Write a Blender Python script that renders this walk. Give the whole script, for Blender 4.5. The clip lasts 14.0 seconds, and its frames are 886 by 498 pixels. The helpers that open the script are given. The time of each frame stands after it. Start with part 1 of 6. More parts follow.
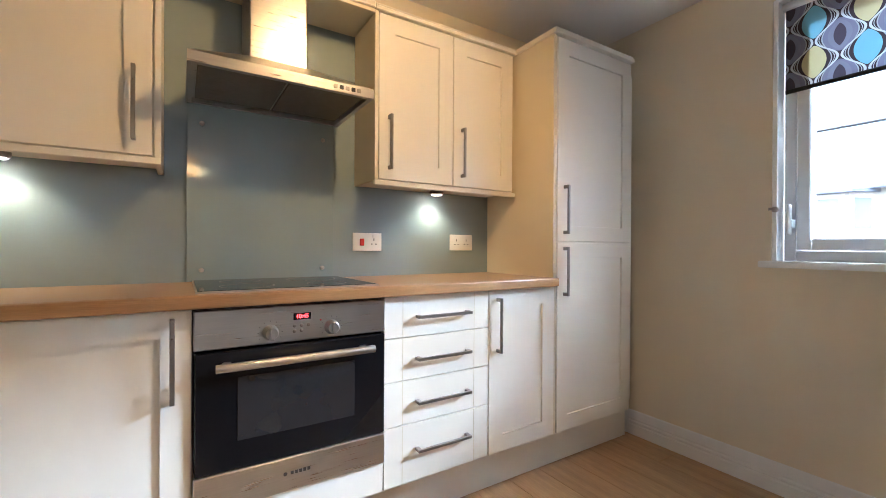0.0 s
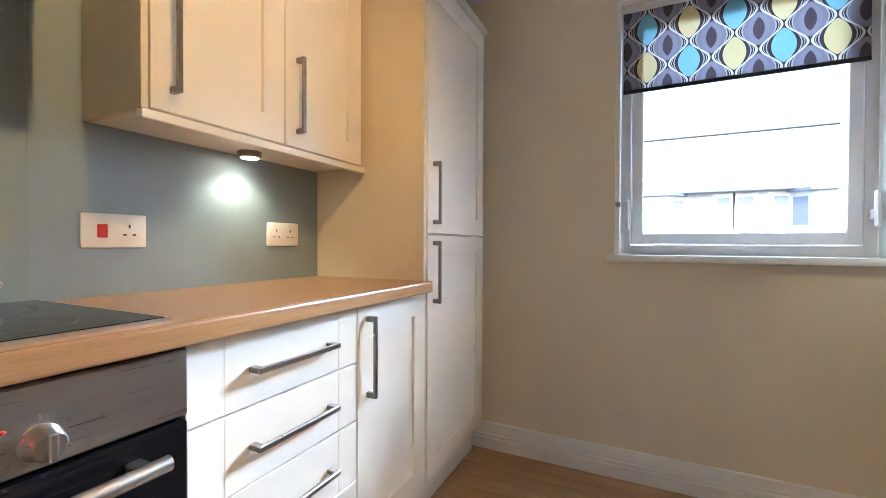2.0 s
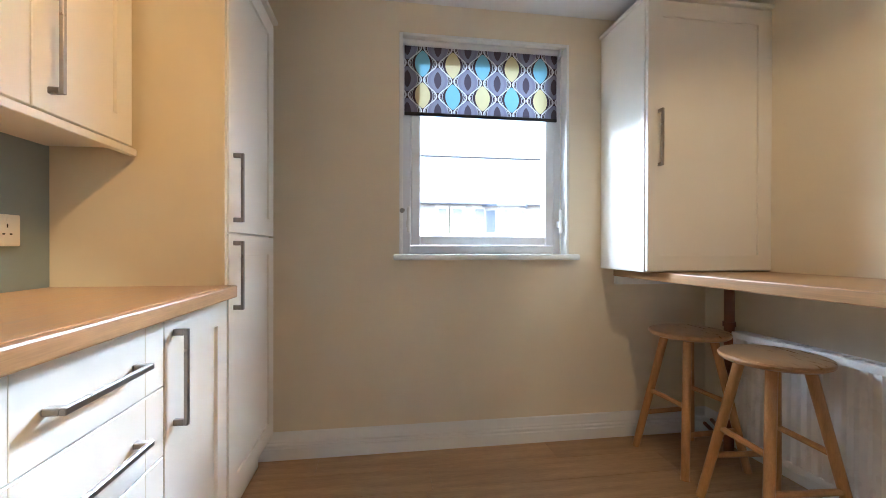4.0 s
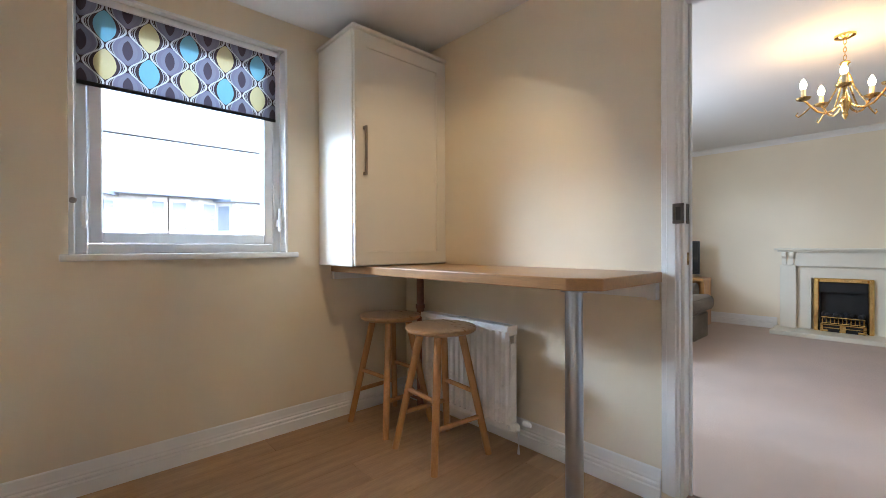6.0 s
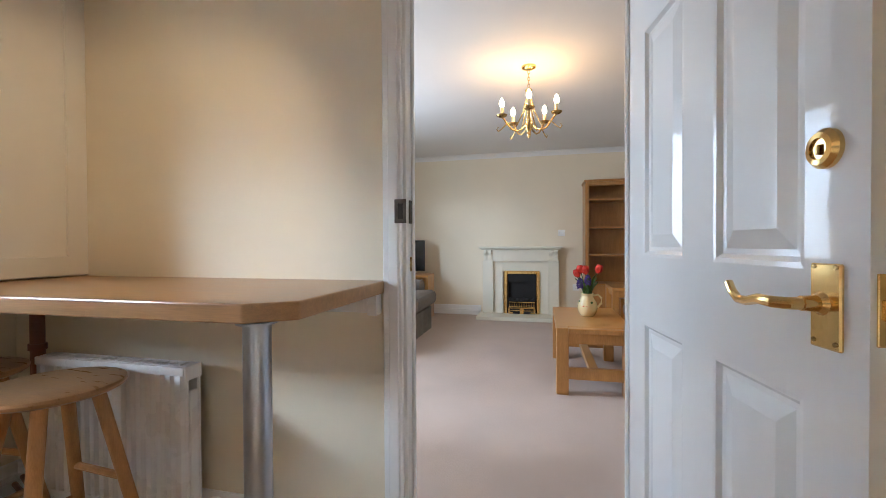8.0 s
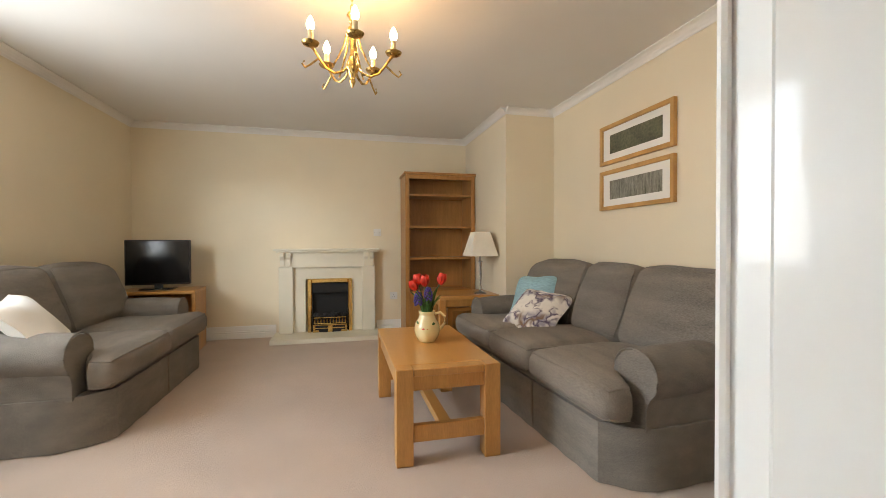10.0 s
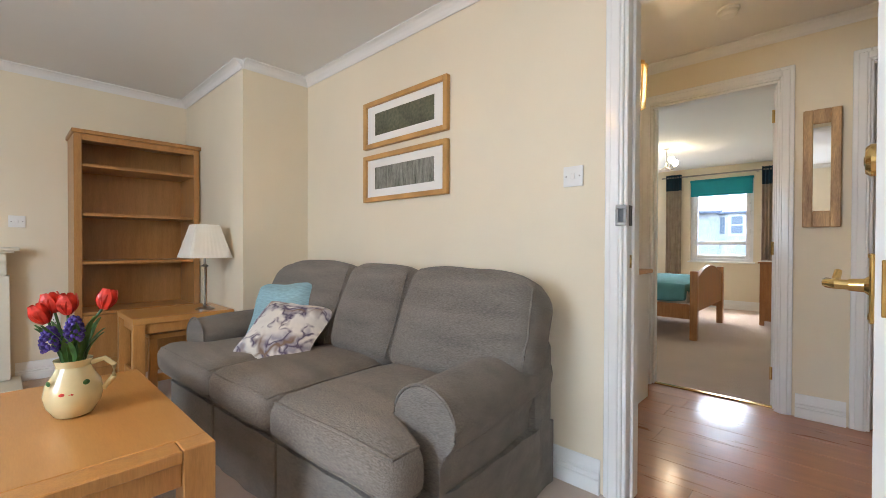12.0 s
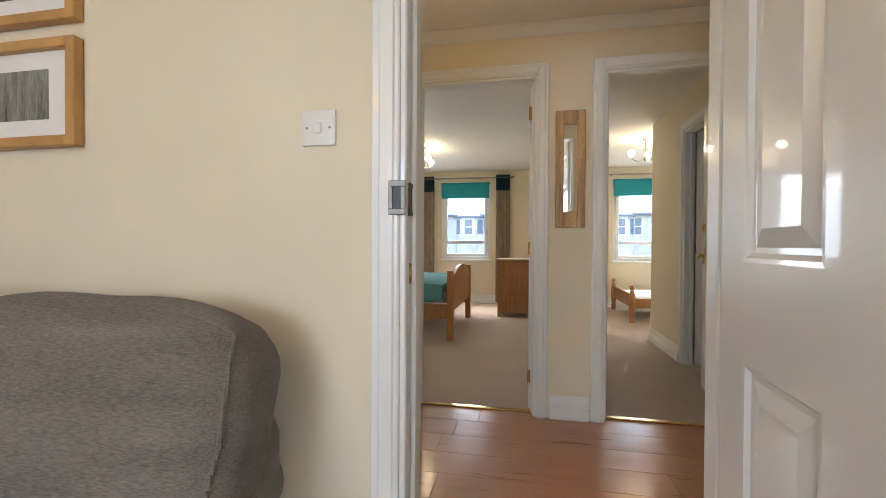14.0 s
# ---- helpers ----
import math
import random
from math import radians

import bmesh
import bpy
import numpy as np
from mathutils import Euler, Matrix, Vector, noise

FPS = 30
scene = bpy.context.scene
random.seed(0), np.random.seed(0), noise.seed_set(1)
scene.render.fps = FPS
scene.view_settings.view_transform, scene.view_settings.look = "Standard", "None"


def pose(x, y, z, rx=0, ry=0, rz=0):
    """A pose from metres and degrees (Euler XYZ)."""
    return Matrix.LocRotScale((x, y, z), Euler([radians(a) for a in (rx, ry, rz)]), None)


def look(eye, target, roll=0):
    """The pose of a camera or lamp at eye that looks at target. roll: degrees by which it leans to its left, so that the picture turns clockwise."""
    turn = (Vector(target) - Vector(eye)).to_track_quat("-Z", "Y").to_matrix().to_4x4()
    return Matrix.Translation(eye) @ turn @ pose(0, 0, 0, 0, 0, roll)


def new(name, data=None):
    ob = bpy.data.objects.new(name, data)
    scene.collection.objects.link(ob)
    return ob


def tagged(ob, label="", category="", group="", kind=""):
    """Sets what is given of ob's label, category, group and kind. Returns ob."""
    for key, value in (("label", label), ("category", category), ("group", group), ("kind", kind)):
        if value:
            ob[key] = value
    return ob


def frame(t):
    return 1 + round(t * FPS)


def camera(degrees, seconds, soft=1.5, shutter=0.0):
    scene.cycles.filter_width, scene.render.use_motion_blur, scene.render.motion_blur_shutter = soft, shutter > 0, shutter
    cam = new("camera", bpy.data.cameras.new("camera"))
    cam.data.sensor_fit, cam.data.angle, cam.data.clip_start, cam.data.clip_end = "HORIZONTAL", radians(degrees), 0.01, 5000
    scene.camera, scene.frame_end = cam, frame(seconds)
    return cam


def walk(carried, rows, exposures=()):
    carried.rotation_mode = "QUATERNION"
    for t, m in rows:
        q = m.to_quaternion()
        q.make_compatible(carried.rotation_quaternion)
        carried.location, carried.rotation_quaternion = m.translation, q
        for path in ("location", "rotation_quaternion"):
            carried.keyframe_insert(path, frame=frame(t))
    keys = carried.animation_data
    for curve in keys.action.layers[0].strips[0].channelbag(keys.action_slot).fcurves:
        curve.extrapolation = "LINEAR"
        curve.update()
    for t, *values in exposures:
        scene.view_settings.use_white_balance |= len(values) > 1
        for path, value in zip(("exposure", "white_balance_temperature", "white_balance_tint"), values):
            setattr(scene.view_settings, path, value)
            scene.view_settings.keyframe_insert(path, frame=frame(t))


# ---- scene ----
cam = camera(93.7, 14.0, soft=0.8)
PATH = [
    (0, (1.306, 1.518, 1.035), (2.372, 3.211, 1.03), 0.3),
    (0.5, (1.364, 1.735, 1.03), (2.63, 3.283, 1.026), 0.2),
    (1, (1.411, 1.928, 1.029), (2.876, 3.29, 1.019), 0.2),
    (1.5, (1.448, 2.085, 1.03), (3.092, 3.223, 1.013), 0.2),
    (2, (1.477, 2.183, 1.031), (3.274, 3.062, 1.007), 0.2),
    (4.5, (1.316, 2.42, 1.015), (3.229, 1.836, 1.012), 0.0),
    (5, (1.268, 2.399, 1.01), (3.073, 1.537, 1.007), -0.1),
    (5.5, (1.231, 2.382, 1.009), (2.883, 1.254, 1.006), -0.2),
    (6, (1.187, 2.337, 1.008), (2.659, 0.984, 1.001), -0.2),
    (6.5, (1.184, 2.284, 1.012), (2.431, 0.721, 1.0), -0.4),
    (7, (1.22, 2.188, 1.024), (2.208, 0.448, 0.997), -0.3),
    (7.5, (1.259, 2.037, 1.028), (1.982, 0.172, 1.003), -0.2),
    (8, (1.31, 1.857, 1.03), (1.77, -0.089, 1.005), -0.3),
    (8.2, (1.328, 1.767, 1.037), (1.688, -0.2, 1.008), -0.3),
    (10.3, (1.457, 0.698, 1.033), (0.832, -1.201, 1.013), 0.0),
    (10.5, (1.449, 0.618, 1.026), (0.721, -1.245, 1.012), 0.1),
    (11, (1.368, 0.451, 1.019), (0.388, -1.293, 1.006), 0.1),
    (11.5, (1.249, 0.313, 1.013), (0.021, -1.267, 0.998), 0.1),
    (12, (1.117, 0.217, 1.013), (-0.341, -1.152, 0.993), 0.2),
    (12.5, (0.981, 0.123, 1.01), (-0.678, -0.994, 0.99), 0.2),
    (13, (0.814, 0.024, 1.019), (-0.995, -0.828, 0.995), 0.3),
    (13.5, (0.621, -0.061, 1.016), (-1.289, -0.654, 0.995), 0.3),
    (14, (0.399, -0.091, 1.022), (-1.564, -0.476, 0.999), 0.3),
]
walk(cam, [(t, look(eye, target, roll)) for t, eye, target, roll in PATH], exposures=[(0, 3.5, 5500, 10), (4.5, 3.66, 5550, 10), (5.4, 3.66, 5550, 10), (6.5, 3.48, 5700, 10), (7.4, 3.5, 5850, 10), (8.2, 3.56, 5650, 10), (10.3, 3.7, 7200, 10), (10.55, 3.8, 7000, 10), (10.8, 3.9, 6000, 10), (12.5, 3.85, 6000, 10), (14, 3.65, 6250, 10)])

# ---- sky and daylight ----
world = bpy.data.worlds.new("overcast_sky")
scene.world = world
world.use_nodes = True
wn = world.node_tree.nodes
sky = wn.new("ShaderNodeTexSky")
sky.sky_type, sky.sun_disc = "NISHITA", False
sky.sun_elevation, sky.sun_rotation, sky.dust_density = radians(54), radians(248), 4.0
world.node_tree.links.new(sky.outputs[0], wn["Background"].inputs[0])
wn["Background"].inputs[1].default_value = 0.15

sun = new("sun", bpy.data.lights.new("sun", "SUN"))
sun.data.energy, sun.data.angle, sun.data.color = 0.5, radians(25), (1.0, 0.95, 0.88)
sun.matrix_world = look((-20, -8, 30), (0, 0, 0))


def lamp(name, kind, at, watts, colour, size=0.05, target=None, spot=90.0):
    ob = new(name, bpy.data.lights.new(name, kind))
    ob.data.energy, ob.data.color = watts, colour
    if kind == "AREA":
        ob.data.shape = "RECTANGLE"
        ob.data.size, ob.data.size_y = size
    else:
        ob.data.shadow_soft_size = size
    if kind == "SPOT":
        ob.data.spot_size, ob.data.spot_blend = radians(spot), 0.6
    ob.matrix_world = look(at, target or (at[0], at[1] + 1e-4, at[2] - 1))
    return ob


WARM = (1.0, 0.70, 0.38)
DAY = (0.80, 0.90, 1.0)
# added area lamps stand in for daylight at the living room's and bedrooms' windows
lamp("living_window_light", "AREA", (3.60, -1.05, 1.50), 4.3, DAY, (1.5, 1.2), (0, -0.9, 1.7))
# two unseen lamps outdoors, added to brighten the bar wall and units
lamp("kitchen_window_fill", "AREA", (6.2, 4.6, 2.75), 40, DAY, (2.6, 0.8), (2.9, 1.1, 1.0))
lamp("kitchen_sky_fill", "AREA", (7.5, 0.3, 3.5), 13, DAY, (2.2, 0.6), (3.6, 1.8, 1.4)).data.spread = radians(56)
# fill lamps before window_5 and window_6, unseen and added to light the bedrooms
lamp("bedroom_window_fill", "AREA", (-6.78, -2.9, 1.45), 3.2, DAY, (1.2, 1.2), (-3, -2.9, 0.8))
lamp("second_bedroom_window_fill", "AREA", (-6.78, 2.6, 1.45), 2.6, DAY, (1.0, 1.2), (-3, 2.0, 0.8))
# electric light
lamp("ceiling_spot_light", "SPOT", (1.93, 2.20, 2.19), 4.5, (1.0, 0.57, 0.21), 0.025, (1.85, 3.4, 1.45), 125)
lamp("ceiling_spot_light", "SPOT", (1.78, 1.42, 2.19), 2.4, WARM, 0.025, (3.0, 0.70, 0.9), 74)
for x in (0.82, 2.41):
    lamp("cabinet_spot_light", "SPOT", (x, 3.33, 1.296), 0.5, (1.0, 0.80, 0.50), 0.02, (x, 3.40, 0.9), 120)


# ---- materials ----
def mat(name, col, rough=0.5, metal=0.0, var=0.06, scale=6.0, fine=120.0, bump=0.05, stretch=(1, 1, 1), dark=None,
        grain=0.0, coat=0.0, rnd=0.0, clear=0.0, glow=0.0, glow_col=None, rough_var=0.08, sheen=0.0, world_space=False):
    m = bpy.data.materials.new(name)
    m.use_nodes = True
    nt = m.node_tree
    n, l = nt.nodes, nt.links
    b = n["Principled BSDF"]
    b.inputs["Roughness"].default_value, b.inputs["Metallic"].default_value = rough, metal
    b.inputs["Coat Weight"].default_value = coat
    b.inputs["Coat Roughness"].default_value = 0.12
    b.inputs["Transmission Weight"].default_value = clear
    b.inputs["Sheen Weight"].default_value = sheen
    if glow:
        b.inputs["Emission Color"].default_value = (*(glow_col or col), 1)
        b.inputs["Emission Strength"].default_value = glow
    tc = n.new("ShaderNodeTexCoord")
    mp = n.new("ShaderNodeMapping")
    mp.inputs["Scale"].default_value = stretch
    if world_space:
        geo = n.new("ShaderNodeNewGeometry")
        l.new(geo.outputs["Position"], mp.inputs["Vector"])
    else:
        l.new(tc.outputs["Object"], mp.inputs["Vector"])
    big = n.new("ShaderNodeTexNoise")
    big.inputs["Scale"].default_value, big.inputs["Detail"].default_value = scale, 4
    l.new(mp.outputs[0], big.inputs["Vector"])
    small = n.new("ShaderNodeTexNoise")
    small.inputs["Scale"].default_value, small.inputs["Detail"].default_value = fine, 3
    l.new(mp.outputs[0], small.inputs["Vector"])
    mix = n.new("ShaderNodeMix")
    mix.data_type = "RGBA"
    d = dark or tuple(c * (1 - 2.2 * var) for c in col)
    mix.inputs["A"].default_value = (*d, 1)
    mix.inputs["B"].default_value = (*(min(1, c * (1 + var)) for c in col), 1)
    add = n.new("ShaderNodeMath")
    add.operation = "MULTIPLY_ADD"
    add.inputs[1].default_value, add.inputs[2].default_value = grain, 0.0
    l.new(small.outputs["Fac"], add.inputs[0])
    mr = n.new("ShaderNodeMath")
    mr.operation = "MULTIPLY_ADD"
    mr.inputs[1].default_value = 1.0 - grain
    l.new(big.outputs["Fac"], mr.inputs[0])
    l.new(add.outputs[0], mr.inputs[2])
    ramp = n.new("ShaderNodeMapRange")
    ramp.inputs["From Min"].default_value, ramp.inputs["From Max"].default_value = 0.3, 0.7
    l.new(mr.outputs[0], ramp.inputs["Value"])
    l.new(ramp.outputs[0], mix.inputs["Factor"])
    out = mix.outputs["Result"]
    if rnd:
        info = n.new("ShaderNodeObjectInfo")
        hsv = n.new("ShaderNodeHueSaturation")
        rr = n.new("ShaderNodeMapRange")
        rr.inputs["To Min"].default_value, rr.inputs["To Max"].default_value = 1 - rnd, 1 + rnd
        l.new(info.outputs["Random"], rr.inputs["Value"])
        l.new(rr.outputs[0], hsv.inputs["Value"])
        l.new(out, hsv.inputs["Color"])
        out = hsv.outputs["Color"]
    l.new(out, b.inputs["Base Color"])
    rv = n.new("ShaderNodeMapRange")
    rv.inputs["To Min"].default_value, rv.inputs["To Max"].default_value = max(0.02, rough - rough_var), min(1, rough + rough_var)
    l.new(big.outputs["Fac"], rv.inputs["Value"])
    l.new(rv.outputs[0], b.inputs["Roughness"])
    if bump:
        bp = n.new("ShaderNodeBump")
        bp.inputs["Strength"].default_value, bp.inputs["Distance"].default_value = bump, 0.01
        l.new(small.outputs["Fac"], bp.inputs["Height"])
        l.new(bp.outputs[0], b.inputs["Normal"])
    return m


M_WALL = mat("cream_wall_paint", (0.79, 0.703, 0.54), 0.75, var=0.02, scale=1.5, fine=260, bump=0.04, world_space=True)
M_CEIL = mat("white_ceiling_paint", (0.80, 0.78, 0.75), 0.8, var=0.015, scale=1.2, fine=220, bump=0.05)
M_TRIM = mat("white_gloss_paint", (0.84, 0.84, 0.82), 0.38, var=0.004, scale=3, fine=60, bump=0.0, coat=0.45)
M_DOOR = mat("white_gloss_door_paint", (0.78, 0.78, 0.76), 0.35, var=0.012, scale=4, fine=50, bump=0.012, coat=0.6, stretch=(1, 1, 0.15))
for m_ in (M_TRIM, M_DOOR):
    m_.node_tree.nodes["Principled BSDF"].inputs["Coat Roughness"].default_value = 0.04
M_BLUE = mat("blue_grey_wall_panel", (0.255, 0.325, 0.355), 0.45, var=0.02, scale=2, fine=200, bump=0.01)
M_CAB = mat("ivory_cabinet_paint", (0.81, 0.765, 0.67), 0.36, var=0.012, scale=3, fine=40, bump=0.015, stretch=(1, 1, 0.3))
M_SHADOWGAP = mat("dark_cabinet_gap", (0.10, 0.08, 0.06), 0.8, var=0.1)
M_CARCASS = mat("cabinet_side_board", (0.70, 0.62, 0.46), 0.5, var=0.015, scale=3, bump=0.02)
M_TOP = mat("oak_effect_worktop", (0.40, 0.225, 0.095), 0.34, var=0.2, scale=7, fine=45, bump=0.02, stretch=(0.5, 9, 9), dark=(0.30, 0.17, 0.075), grain=0.45, coat=0.25)
M_PLANK = mat("oak_laminate_plank", (0.43, 0.275, 0.145), 0.45, var=0.2, scale=3, fine=30, bump=0.03, stretch=(8, 0.8, 1), dark=(0.32, 0.195, 0.098), grain=0.4, rnd=0.08, coat=0.05, world_space=True)
M_HPLANK = mat("cherry_laminate_plank", (0.44, 0.19, 0.088), 0.30, var=0.15, scale=3, fine=30, bump=0.015, stretch=(8, 0.8, 1), dark=(0.37, 0.155, 0.072), grain=0.25, rnd=0.06, coat=0.5, world_space=True)
M_CARPET = mat("beige_cut_pile_carpet", (0.56, 0.44, 0.36), 0.95, var=0.06, scale=2.2, fine=420, bump=0.6, grain=0.35, sheen=0.2, world_space=True)
M_STEEL = mat("brushed_stainless_steel", (0.56, 0.54, 0.52), 0.3, 1.0, var=0.03, scale=8, fine=90, bump=0.02, stretch=(1, 30, 30))
M_CHROME = mat("satin_nickel", (0.34, 0.31, 0.28), 0.3, 1.0, var=0.03, scale=20, bump=0.0)
M_BLACKGL = mat("black_glass", (0.006, 0.006, 0.007), 0.05, var=0.0, bump=0.0, rough_var=0.01)
M_BLACKGL.node_tree.nodes["Principled BSDF"].inputs["Specular IOR Level"].default_value = 0.22
M_DARK = mat("black_plastic", (0.015, 0.015, 0.016), 0.4, var=0.1, bump=0.03)
M_GLASS = mat("clear_glass", (0.95, 0.98, 0.97), 0.02, var=0.0, bump=0.0, clear=1.0, rough_var=0.0)
M_BRASS = mat("polished_brass", (0.80, 0.56, 0.22), 0.16, 1.0, var=0.08, scale=25, bump=0.02)
M_OLDBRASS = mat("antique_brass", (0.55, 0.38, 0.14), 0.28, 1.0, var=0.25, scale=30, bump=0.04)
M_WHITEPL = mat("white_plastic", (0.80, 0.79, 0.76), 0.35, var=0.01, bump=0.01)
M_UPVC = mat("white_window_plastic", (0.78, 0.80, 0.82), 0.3, var=0.01, bump=0.01)
M_RED = mat("red_switch", (0.55, 0.03, 0.02), 0.3, var=0.02)
M_REDLED = mat("red_clock_digits", (0.9, 0.02, 0.02), 0.4, glow=2.0, var=0)
M_OAK = mat("oiled_oak", (0.53, 0.265, 0.078), 0.35, var=0.15, scale=4, fine=40, bump=0.05, stretch=(7, 7, 0.8), dark=(0.41, 0.19, 0.052), grain=0.4, coat=0.15)
M_OAKD = mat("aged_oak", (0.43, 0.215, 0.068), 0.35, var=0.12, scale=4, fine=40, bump=0.04, stretch=(7, 7, 0.8), dark=(0.33, 0.155, 0.045), grain=0.4, coat=0.15)
M_OAKX = mat("oiled_oak_long", (0.56, 0.28, 0.080), 0.3, rough_var=0.02, var=0.03, scale=4, fine=40, bump=0.0, stretch=(7, 0.7, 7), dark=(0.505, 0.245, 0.067), grain=0.6, coat=0.25)
M_PINE = mat("varnished_beech", (0.47, 0.235, 0.08), 0.32, var=0.12, scale=5, fine=40, bump=0.03, stretch=(8, 8, 1), dark=(0.35, 0.165, 0.052), grain=0.35, coat=0.1)
M_PINESEAT = mat("varnished_beech_seat", (0.44, 0.25, 0.11), 0.3, var=0.12, scale=5, fine=40, bump=0.03, stretch=(1, 9, 9), dark=(0.36, 0.20, 0.09), grain=0.4, coat=0.1)
M_BEDPINE = mat("antique_pine", (0.42, 0.20, 0.075), 0.35, var=0.15, scale=4, fine=40, bump=0.03, stretch=(8, 8, 1), dark=(0.30, 0.13, 0.045), grain=0.35)
M_FABRIC = mat("grey_chenille_upholstery", (0.225, 0.198, 0.168), 0.92, var=0.18, scale=9, fine=240, bump=0.45, stretch=(1, 0.32, 1.7), dark=(0.095, 0.084, 0.073), grain=0.62, sheen=0.06)
M_SEATFAB = mat("brown_grey_seat_upholstery", (0.245, 0.208, 0.17), 0.92, var=0.18, scale=8, fine=240, bump=0.45, stretch=(1.5, 0.32, 1), dark=(0.108, 0.09, 0.074), grain=0.62, sheen=0.06)
M_TURQ = mat("turquoise_cushion_fabric", (0.30, 0.49, 0.56), 0.85, var=0.1, scale=30, fine=150, bump=0.3, stretch=(1, 6, 1))
M_FLORAL = mat("floral_print_cushion_fabric", (0.78, 0.75, 0.70), 0.85, var=0.06, scale=9, fine=120, bump=0.12)


def print_flowers(m):
    # loose petals: warped cells edged in plum and grey, dark centres
    nt_ = m.node_tree
    bs = next(n for n in nt_.nodes if n.type == "BSDF_PRINCIPLED")
    co = nt_.nodes.new("ShaderNodeTexCoord")
    wob = nt_.nodes.new("ShaderNodeTexNoise")
    wob.inputs["Scale"].default_value = 9
    add = nt_.nodes.new("ShaderNodeMixRGB")
    add.blend_type, add.inputs[0].default_value = "ADD", 0.16
    nt_.links.new(co.outputs["Object"], wob.inputs["Vector"])
    nt_.links.new(co.outputs["Object"], add.inputs[1])
    nt_.links.new(wob.outputs["Color"], add.inputs[2])
    cur = bs.inputs["Base Color"].links[0].from_socket
    for scale, lo, hi, col in ((7.0, 0.26, 0.02, (0.34, 0.32, 0.38)), (13.0, 0.16, 0.012, (0.10, 0.075, 0.13)), (4.5, 0.10, 0.012, (0.22, 0.14, 0.10))):
        vo = nt_.nodes.new("ShaderNodeTexVoronoi")
        vo.feature = "DISTANCE_TO_EDGE"
        vo.inputs["Scale"].default_value = scale
        nt_.links.new(add.outputs[0], vo.inputs["Vector"])
        rm = nt_.nodes.new("ShaderNodeMapRange")
        rm.inputs[1].default_value, rm.inputs[2].default_value = lo, hi
        nt_.links.new(vo.outputs["Distance"], rm.inputs[0])
        spot = nt_.nodes.new("ShaderNodeTexNoise")
        spot.inputs["Scale"].default_value = scale * 0.8
        nt_.links.new(co.outputs["Object"], spot.inputs["Vector"])
        gate = nt_.nodes.new("ShaderNodeMapRange")
        gate.inputs[1].default_value, gate.inputs[2].default_value = 0.45, 0.56
        nt_.links.new(spot.outputs[0], gate.inputs[0])
        mu = nt_.nodes.new("ShaderNodeMath")
        mu.operation = "MULTIPLY"
        nt_.links.new(rm.outputs[0], mu.inputs[0])
        nt_.links.new(gate.outputs[0], mu.inputs[1])
        mx = nt_.nodes.new("ShaderNodeMixRGB")
        mx.inputs[2].default_value = col + (1,)
        nt_.links.new(mu.outputs[0], mx.inputs[0])
        nt_.links.new(cur, mx.inputs[1])
        cur = mx.outputs[0]
    nt_.links.new(cur, bs.inputs["Base Color"])


print_flowers(M_FLORAL)
M_MARBLE = mat("cream_painted_surround", (0.76, 0.72, 0.60), 0.4, var=0.03, scale=3, bump=0.02)
M_COAL = mat("dark_coals", (0.035, 0.035, 0.04), 0.8, var=0.4, scale=30, bump=0.5)
M_SOOT = mat("black_fire_box", (0.008, 0.008, 0.008), 0.7, var=0.2, bump=0.1)
M_SHADE = mat("ivory_lampshade_fabric", (0.86, 0.81, 0.70), 0.8, var=0.02, scale=10, fine=200, bump=0.1)
M_MOUNT = mat("white_picture_mount", (0.82, 0.81, 0.77), 0.7, var=0.01, bump=0.02)
M_PRINT1 = mat("dark_landscape_print", (0.135, 0.135, 0.085), 0.5, var=0.3, scale=7, fine=60, bump=0, dark=(0.045, 0.048, 0.030), grain=0.5)
M_PRINT2 = mat("birch_wood_print", (0.26, 0.25, 0.22), 0.5, var=0.5, scale=8, fine=55, bump=0, dark=(0.035, 0.045, 0.022), grain=0.45, stretch=(1, 6, 0.7))
M_PICTWOOD = mat("light_oak_frame", (0.56, 0.31, 0.10), 0.35, var=0.1, scale=10, bump=0.03)
M_RAD = mat("white_radiator_enamel", (0.80, 0.79, 0.76), 0.28, var=0.01, bump=0.01)
M_COPPER = mat("brown_painted_pipe", (0.22, 0.075, 0.03), 0.45, var=0.15, bump=0.05)
M_TVBLACK = mat("glossy_black_screen", (0.006, 0.006, 0.007), 0.12, var=0, bump=0, rough_var=0.02)
M_CANDLE = mat("ivory_candle_sleeve", (0.78, 0.66, 0.42), 0.5, var=0.02)
M_BULB = mat("lit_candle_bulb", (1.0, 0.80, 0.48), 0.3, glow=4.5, var=0)
M_SPOTLENS = mat("lit_spot_lens", (1.0, 0.85, 0.6), 0.3, glow=4.5, var=0)
M_VASE = mat("cream_glazed_jug", (0.80, 0.66, 0.36), 0.2, var=0.05, scale=12, bump=0.02, coat=0.6)
M_TULIP = mat("red_tulip_petal", (0.74, 0.035, 0.014), 0.45, var=0.2, scale=40, bump=0.05)
M_HYAC = mat("purple_hyacinth_petal", (0.085, 0.05, 0.30), 0.6, var=0.3, scale=60, bump=0.1)
M_LEAF = mat("green_tulip_leaf", (0.06, 0.16, 0.035), 0.45, var=0.3, scale=20, bump=0.05, stretch=(4, 4, 1))
M_TEAL = mat("teal_blind_fabric", (0.015, 0.30, 0.36), 0.8, var=0.04, bump=0.05)
M_CURT = mat("beige_curtain_fabric", (0.46, 0.36, 0.27), 0.9, var=0.08, scale=8, bump=0.15)
M_NAVY = mat("dark_teal_curtain_heading", (0.012, 0.045, 0.075), 0.9, var=0.1, bump=0.15)
